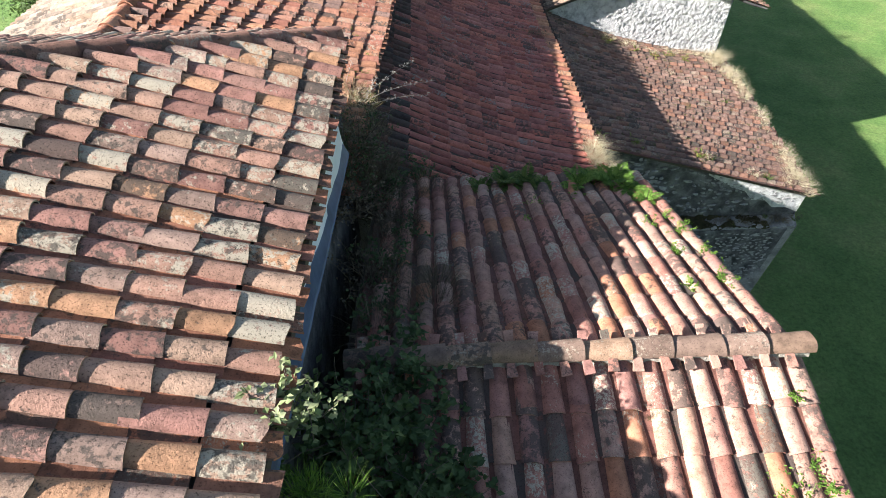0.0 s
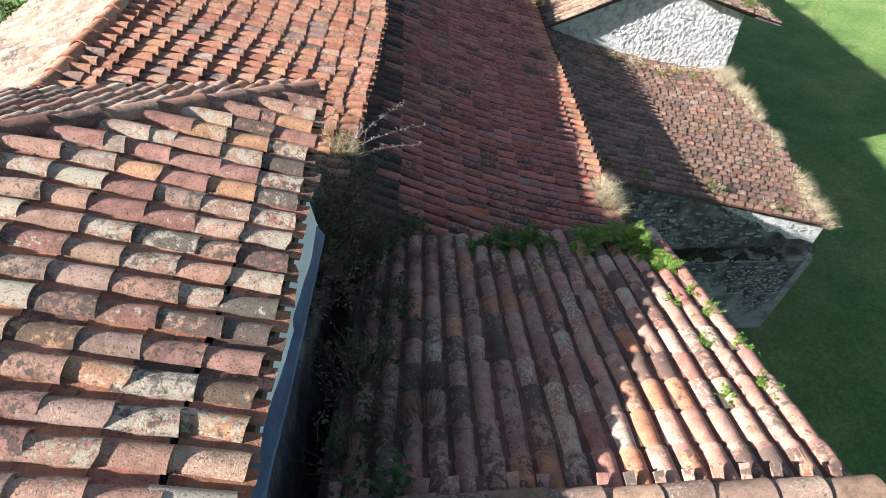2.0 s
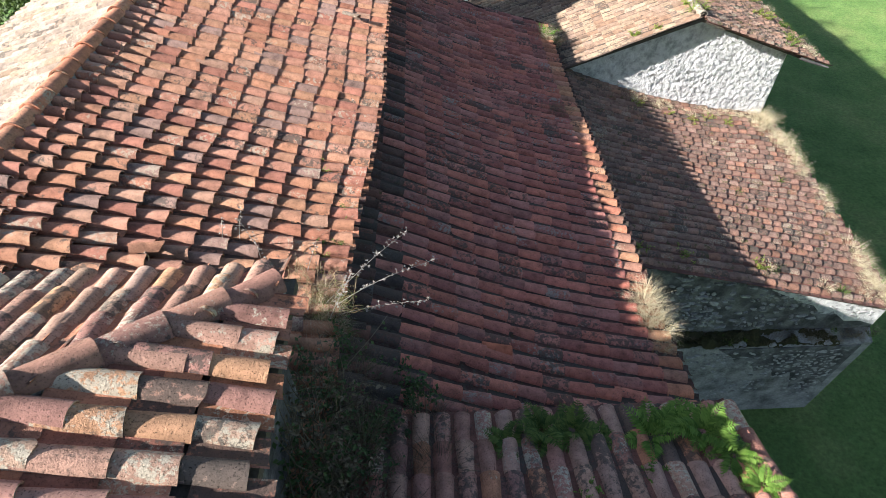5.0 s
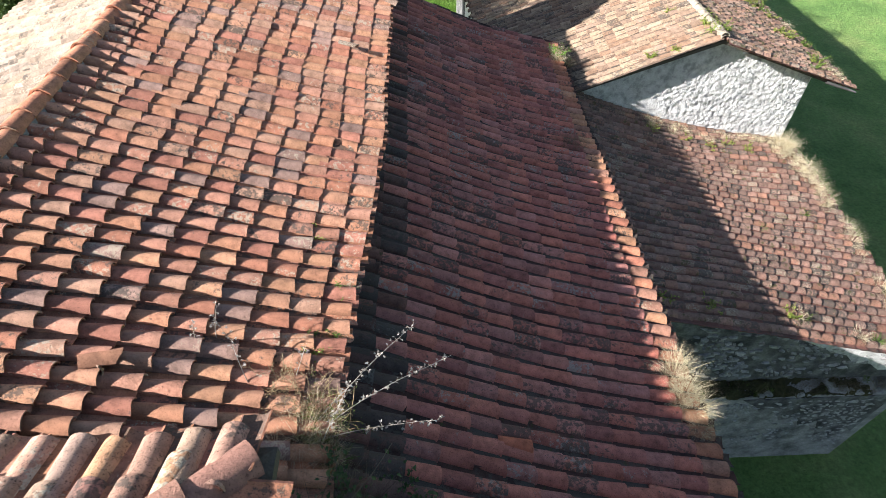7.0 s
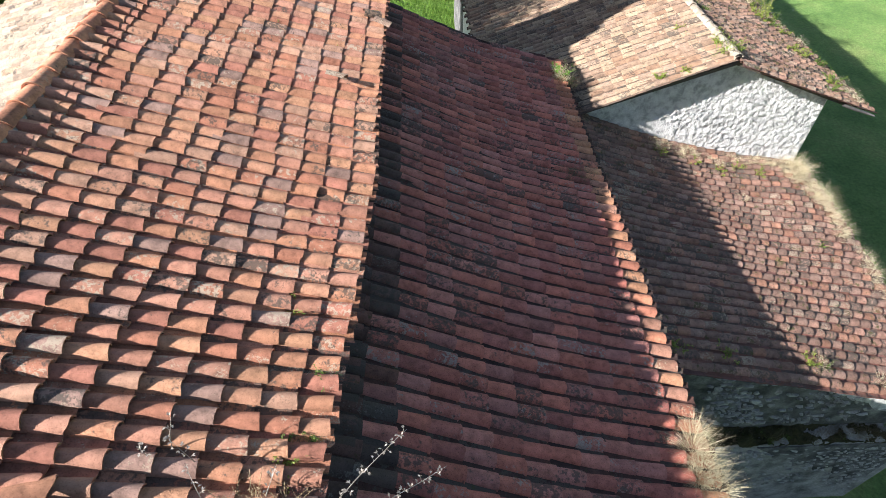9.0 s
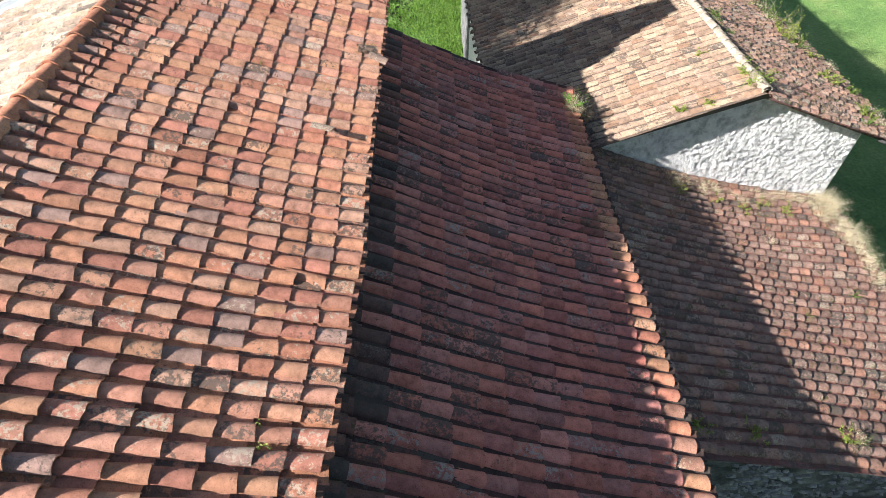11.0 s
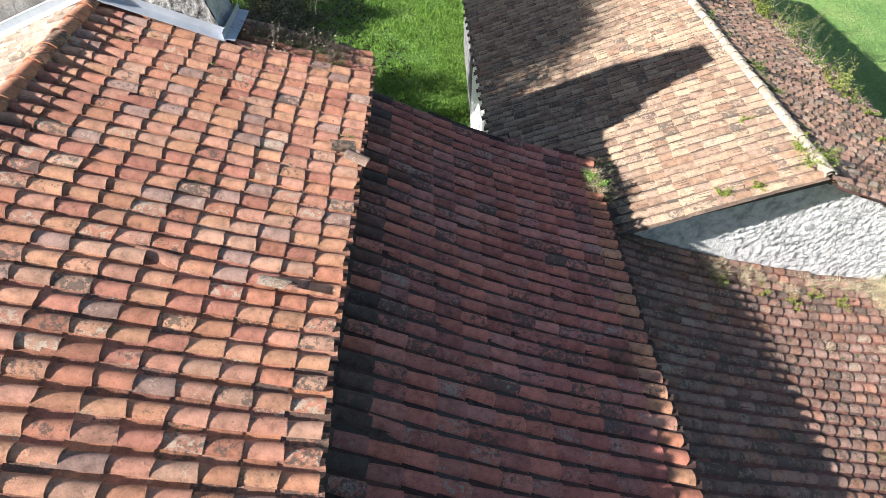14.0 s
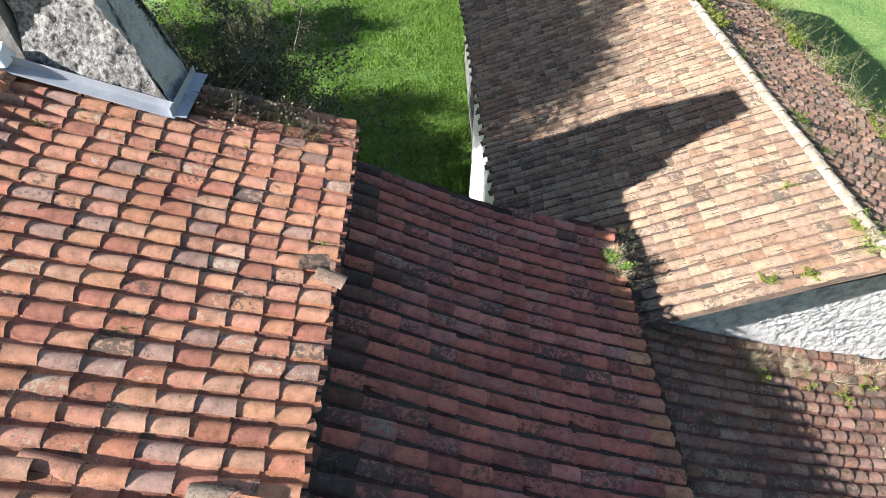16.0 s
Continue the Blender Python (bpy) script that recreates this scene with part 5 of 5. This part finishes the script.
# ---- stones in the chapel wall ----
LUMPS = []
for i in range(10):
    bm = bmesh.new()
    corners = rng.randint(7, 10)
    ring = []
    for k in range(corners):
        a = 2 * math.pi * (k + rng.uniform(-0.35, 0.35)) / corners
        r = rng.uniform(0.42, 0.56) / max(abs(math.cos(a)), abs(math.sin(a))) ** 0.55
        ring.append((r * math.cos(a), 0.9 * r * math.sin(a)))
    back = [bm.verts.new((x, 0.06, z)) for x, z in ring]
    mid = [bm.verts.new((x, -0.02 + rng.uniform(-0.01, 0.01), z)) for x, z in ring]
    face = [bm.verts.new((x * rng.uniform(0.74, 0.92), -0.06 + rng.uniform(-0.025, 0.015), z * rng.uniform(0.70, 0.9))) for x, z in ring]
    for a, c in ((back, mid), (mid, face)):
        for k in range(corners):
            bm.faces.new((a[k], a[(k + 1) % corners], c[(k + 1) % corners], c[k]))
    bm.faces.new(face)
    bmesh.ops.recalc_face_normals(bm, faces=bm.faces)
    me = bpy.data.meshes.new("stone")
    bm.to_mesh(me)
    bm.free()
    me.materials.append(stone_lump)
    LUMPS.append(me)
counts = [0, 0]
z = 0.4
while z < 6.4:
    x = 4.6 + rng.uniform(0, 0.3)
    while x < (9.75 if z > 4.25 else 9.45):
        w = rng.choice((0.06, 0.09, 0.12, 0.17, 0.24)) * rng.uniform(0.8, 1.2)
        h = rng.uniform(0.04, 0.085)
        upper = z > 4.25
        top = chapel_z(x, 13.5) - 0.2
        patchy = noise.noise(Vector((x * 0.9, z * 0.9, 4.0)))
        chance = 0.75 + 1.4 * patchy - 0.5 * max(0.0, x - 7.6) if upper else 0.25 + 0.2 * (x - 6.5) + 0.40 * (z - 2.6) + 0.7 * patchy
        if (z < 3.65 or (upper and z < top)) and rng.random() < chance and counts[upper] < 300:
            part("stone", LUMPS[rng.randrange(10)], wall_chapel if upper else wall_plinth,
                 m=pose(x + w / 2, 13.40 if upper else 13.08, z + rng.uniform(-0.06, 0.06), 0, rng.gauss(0, 12), 0) @ Matrix.Diagonal((w * rng.uniform(0.8, 1.15), 0.6, h * rng.uniform(0.8, 1.3), 1)))
            counts[upper] += 1
        x += w + rng.uniform(0.01, 0.07)
    z += 0.115

# ---- grass blades on the lawn ----
v, f = [], []
for x0, x1, y0, y1, n, hgt in ((-16.0, 1.55, 22.2, 54.0, 138000, 0.13), (-20.0, -9.6, 12.0, 30.0, 14000, 0.15), (0.2, 4.2, 29.6, 56.0, 27000, 0.13)):
    for _ in range(n):
        x, y = rng.uniform(x0, x1), rng.uniform(y0, y1)
        if x > 1.38 + SKEW * (y - 22.1) and y < 29.6:
            continue
        tall = hgt * rng.uniform(0.5, 1.2) * (0.6 + 1.2 * max(0, noise.noise(Vector((x, y, 0)) * 0.8) + 0.3))
        a, w = rng.uniform(0, math.pi), rng.uniform(0.03, 0.065)
        dx, dy, lx, ly = math.cos(a) * w, math.sin(a) * w, rng.uniform(-0.08, 0.08), rng.uniform(-0.08, 0.08)
        k = len(v)
        low = 0.85 * ease(1.65, 2.6, x)
        v += [(x - dx, y - dy, low - 0.01), (x + dx, y + dy, low - 0.01), (x + lx, y + ly, low + tall)]
        f.append((k, k + 1, k + 2))
thing("lawn_grass", mesh_of("lawn_grass", v, f, lawn_blade), "bright green grass blades and clover on the lawn", "grass", kind="stuff")

# ---- mossy ledge and broken gutter ----
ledge_moss = stone_material("moss_on_stone", [(0.022, 0.026, 0.012), (0.06, 0.058, 0.024), (0.095, 0.082, 0.04)], 16.0, 0.06, dirt=0.3)
v, f = [], []
for i in range(241):
    x = 4.6 + 4.6 * i / 240
    for k in range(15):
        t = k / 14
        y = 13.06 + 0.46 * t
        v.append((x, y, 3.85 + 0.28 * t + 0.16 * (noise.fractal(Vector((x * 2.4, y * 5.0, 3.0)), 0.7, 2.1, 5) + 0.42 - 0.20 * abs(x - 5.9))))
for i in range(240):
    for k in range(14):
        a = i * 15 + k
        f.append((a, a + 15, a + 16, a + 1))
part("moss", mesh_of("moss", v, f, ledge_moss, True), wall_plinth, "dark moss on the sloping ledge")
for i in range(44):
    x = 4.8 + 5.2 * rng.random() ** 1.5
    y = 13.12 + 0.25 * rng.random()
    tuft("dead_grass" if i % 3 else "green_grass", (x, y, 3.92 + 0.56 * (y - 13.08)), DEAD if i % 3 else GREEN, 650 + i, "small plants on the mossy wall ledge", "plants on the ledge", 0.6)
gv, gf = [], []
tube(gv, gf, [(10.05, 20.15, 7.52), (10.35, 20.05, 7.44), (10.62, 19.98, 7.38)], 0.045, 0.035, 8)
tube(gv, gf, [(10.62, 19.98, 7.38), (10.78, 19.86, 7.36)], 0.035, 0.02, 6)
thing("broken_gutter", mesh_of("broken_gutter", gv, gf, dark_metal, True), "broken end of a dark metal gutter at the gable corner", "gutter")

# ---- broken tile slips under the porch ridge ----
slip_meshes = [bevelled("tile_slip", [(-0.045 * k, -0.06, 0), (0.045 * k, -0.06, 0.004), (0.04, 0.07, 0), (-0.04, 0.07, 0), (-0.045 * k, -0.065, 0.02), (0.045 * k, -0.058, 0.024), (0.04, 0.07, 0.02), (-0.04, 0.07, 0.02)],
                        [(0, 3, 2, 1), (4, 5, 6, 7), (0, 1, 5, 4), (1, 2, 6, 5), (2, 3, 7, 6), (3, 0, 4, 7)], tile_mixed, 0.003) for k in (0.9, 1.0, 1.15)]
for i in range(18):
    x = -1.24 + 0.23 * i
    for side in (-1, 1):
        y = 4.33 + side * rng.uniform(0.15, 0.20)
        part("tile_slip", slip_meshes[rng.randrange(3)], porch if side > 0 else porch_south,
             m=pose(x + rng.uniform(-0.015, 0.015), y, 10.70 + rng.uniform(-0.01, 0.01), side * -18 if side > 0 else 18, 0, 180 * (side > 0) + rng.uniform(-8, 8)))

# ---- loose and broken tiles lying on the roofs ----
def loose_tile(x, y, z, turn, roll, seed, mat, label, tip=19):
    v, f = barrel(random.Random(seed), length=0.34, bite=0.12)
    me = bpy.data.meshes.new("loose_tile")
    me.from_pydata(v.tolist(), [], f)
    me.materials.append(mat)
    finish(me)
    return thing("loose_tile", me, label, "tile", "loose tiles", m=pose(x, y, z, tip, roll, turn))


loose_tile(-1.08, 18.80, nave_z(-1.08) + 0.13, 78, 12, 801, hip_clay, "broken grey tile slipped out over the nave eave")
loose_tile(-1.28, 19.05, nave_z(-1.28) + 0.16, 100, -15, 805, hip_clay, "broken grey tile slipped at the nave eave")
loose_tile(-3.45, 9.62, nave_z(-3.45, 9.6) + 0.19, 70, 155, 806, hip_clay, "overturned broken tile lying on the nave roof", 24)
loose_tile(-3.30, 9.86, nave_z(-3.3, 9.8) + 0.17, 120, 25, 807, tile_new, "half of a broken tile on the nave roof")
loose_tile(-1.72, 16.42, nave_z(-1.72, 16.4) + 0.17, 96, 35, 802, hip_clay, "overturned broken grey tile on the nave roof")

# ---- one redder tile mended into the aisle roof ----
v, f = barrel(random.Random(77), length=0.46)
me = bpy.data.meshes.new("tile")
me.from_pydata(v.tolist(), [], f)
me.materials.append(tile_material("clay_mended", [(0.48, 0.15, 0.085), (0.48, 0.15, 0.085)], lichen=0.0, dirt=0.05, vary=0.1, pit=0.5))
finish(me)
red_at = frame_of((3.14, 8.0, 7.88), (0, 1, 0), (-4.3, 0, 1.419))
red_side = 1 if (red_at.to_3x3() @ Vector((1, 0, 0))).y > 0 else -1
spot = red_at @ Vector((red_side * 1.93, 2.80, 0))
part("tile", me, aisle, "brighter red mended tile", m=Matrix.Translation((0, 0, aisle_sag(spot) + 0.012)) @ red_at @ pose(red_side * 1.93, 2.75, 0.075, -4.5, 0, -red_side * 5.7) @ Matrix.Diagonal((0.97, 0.92, 1, 1)))
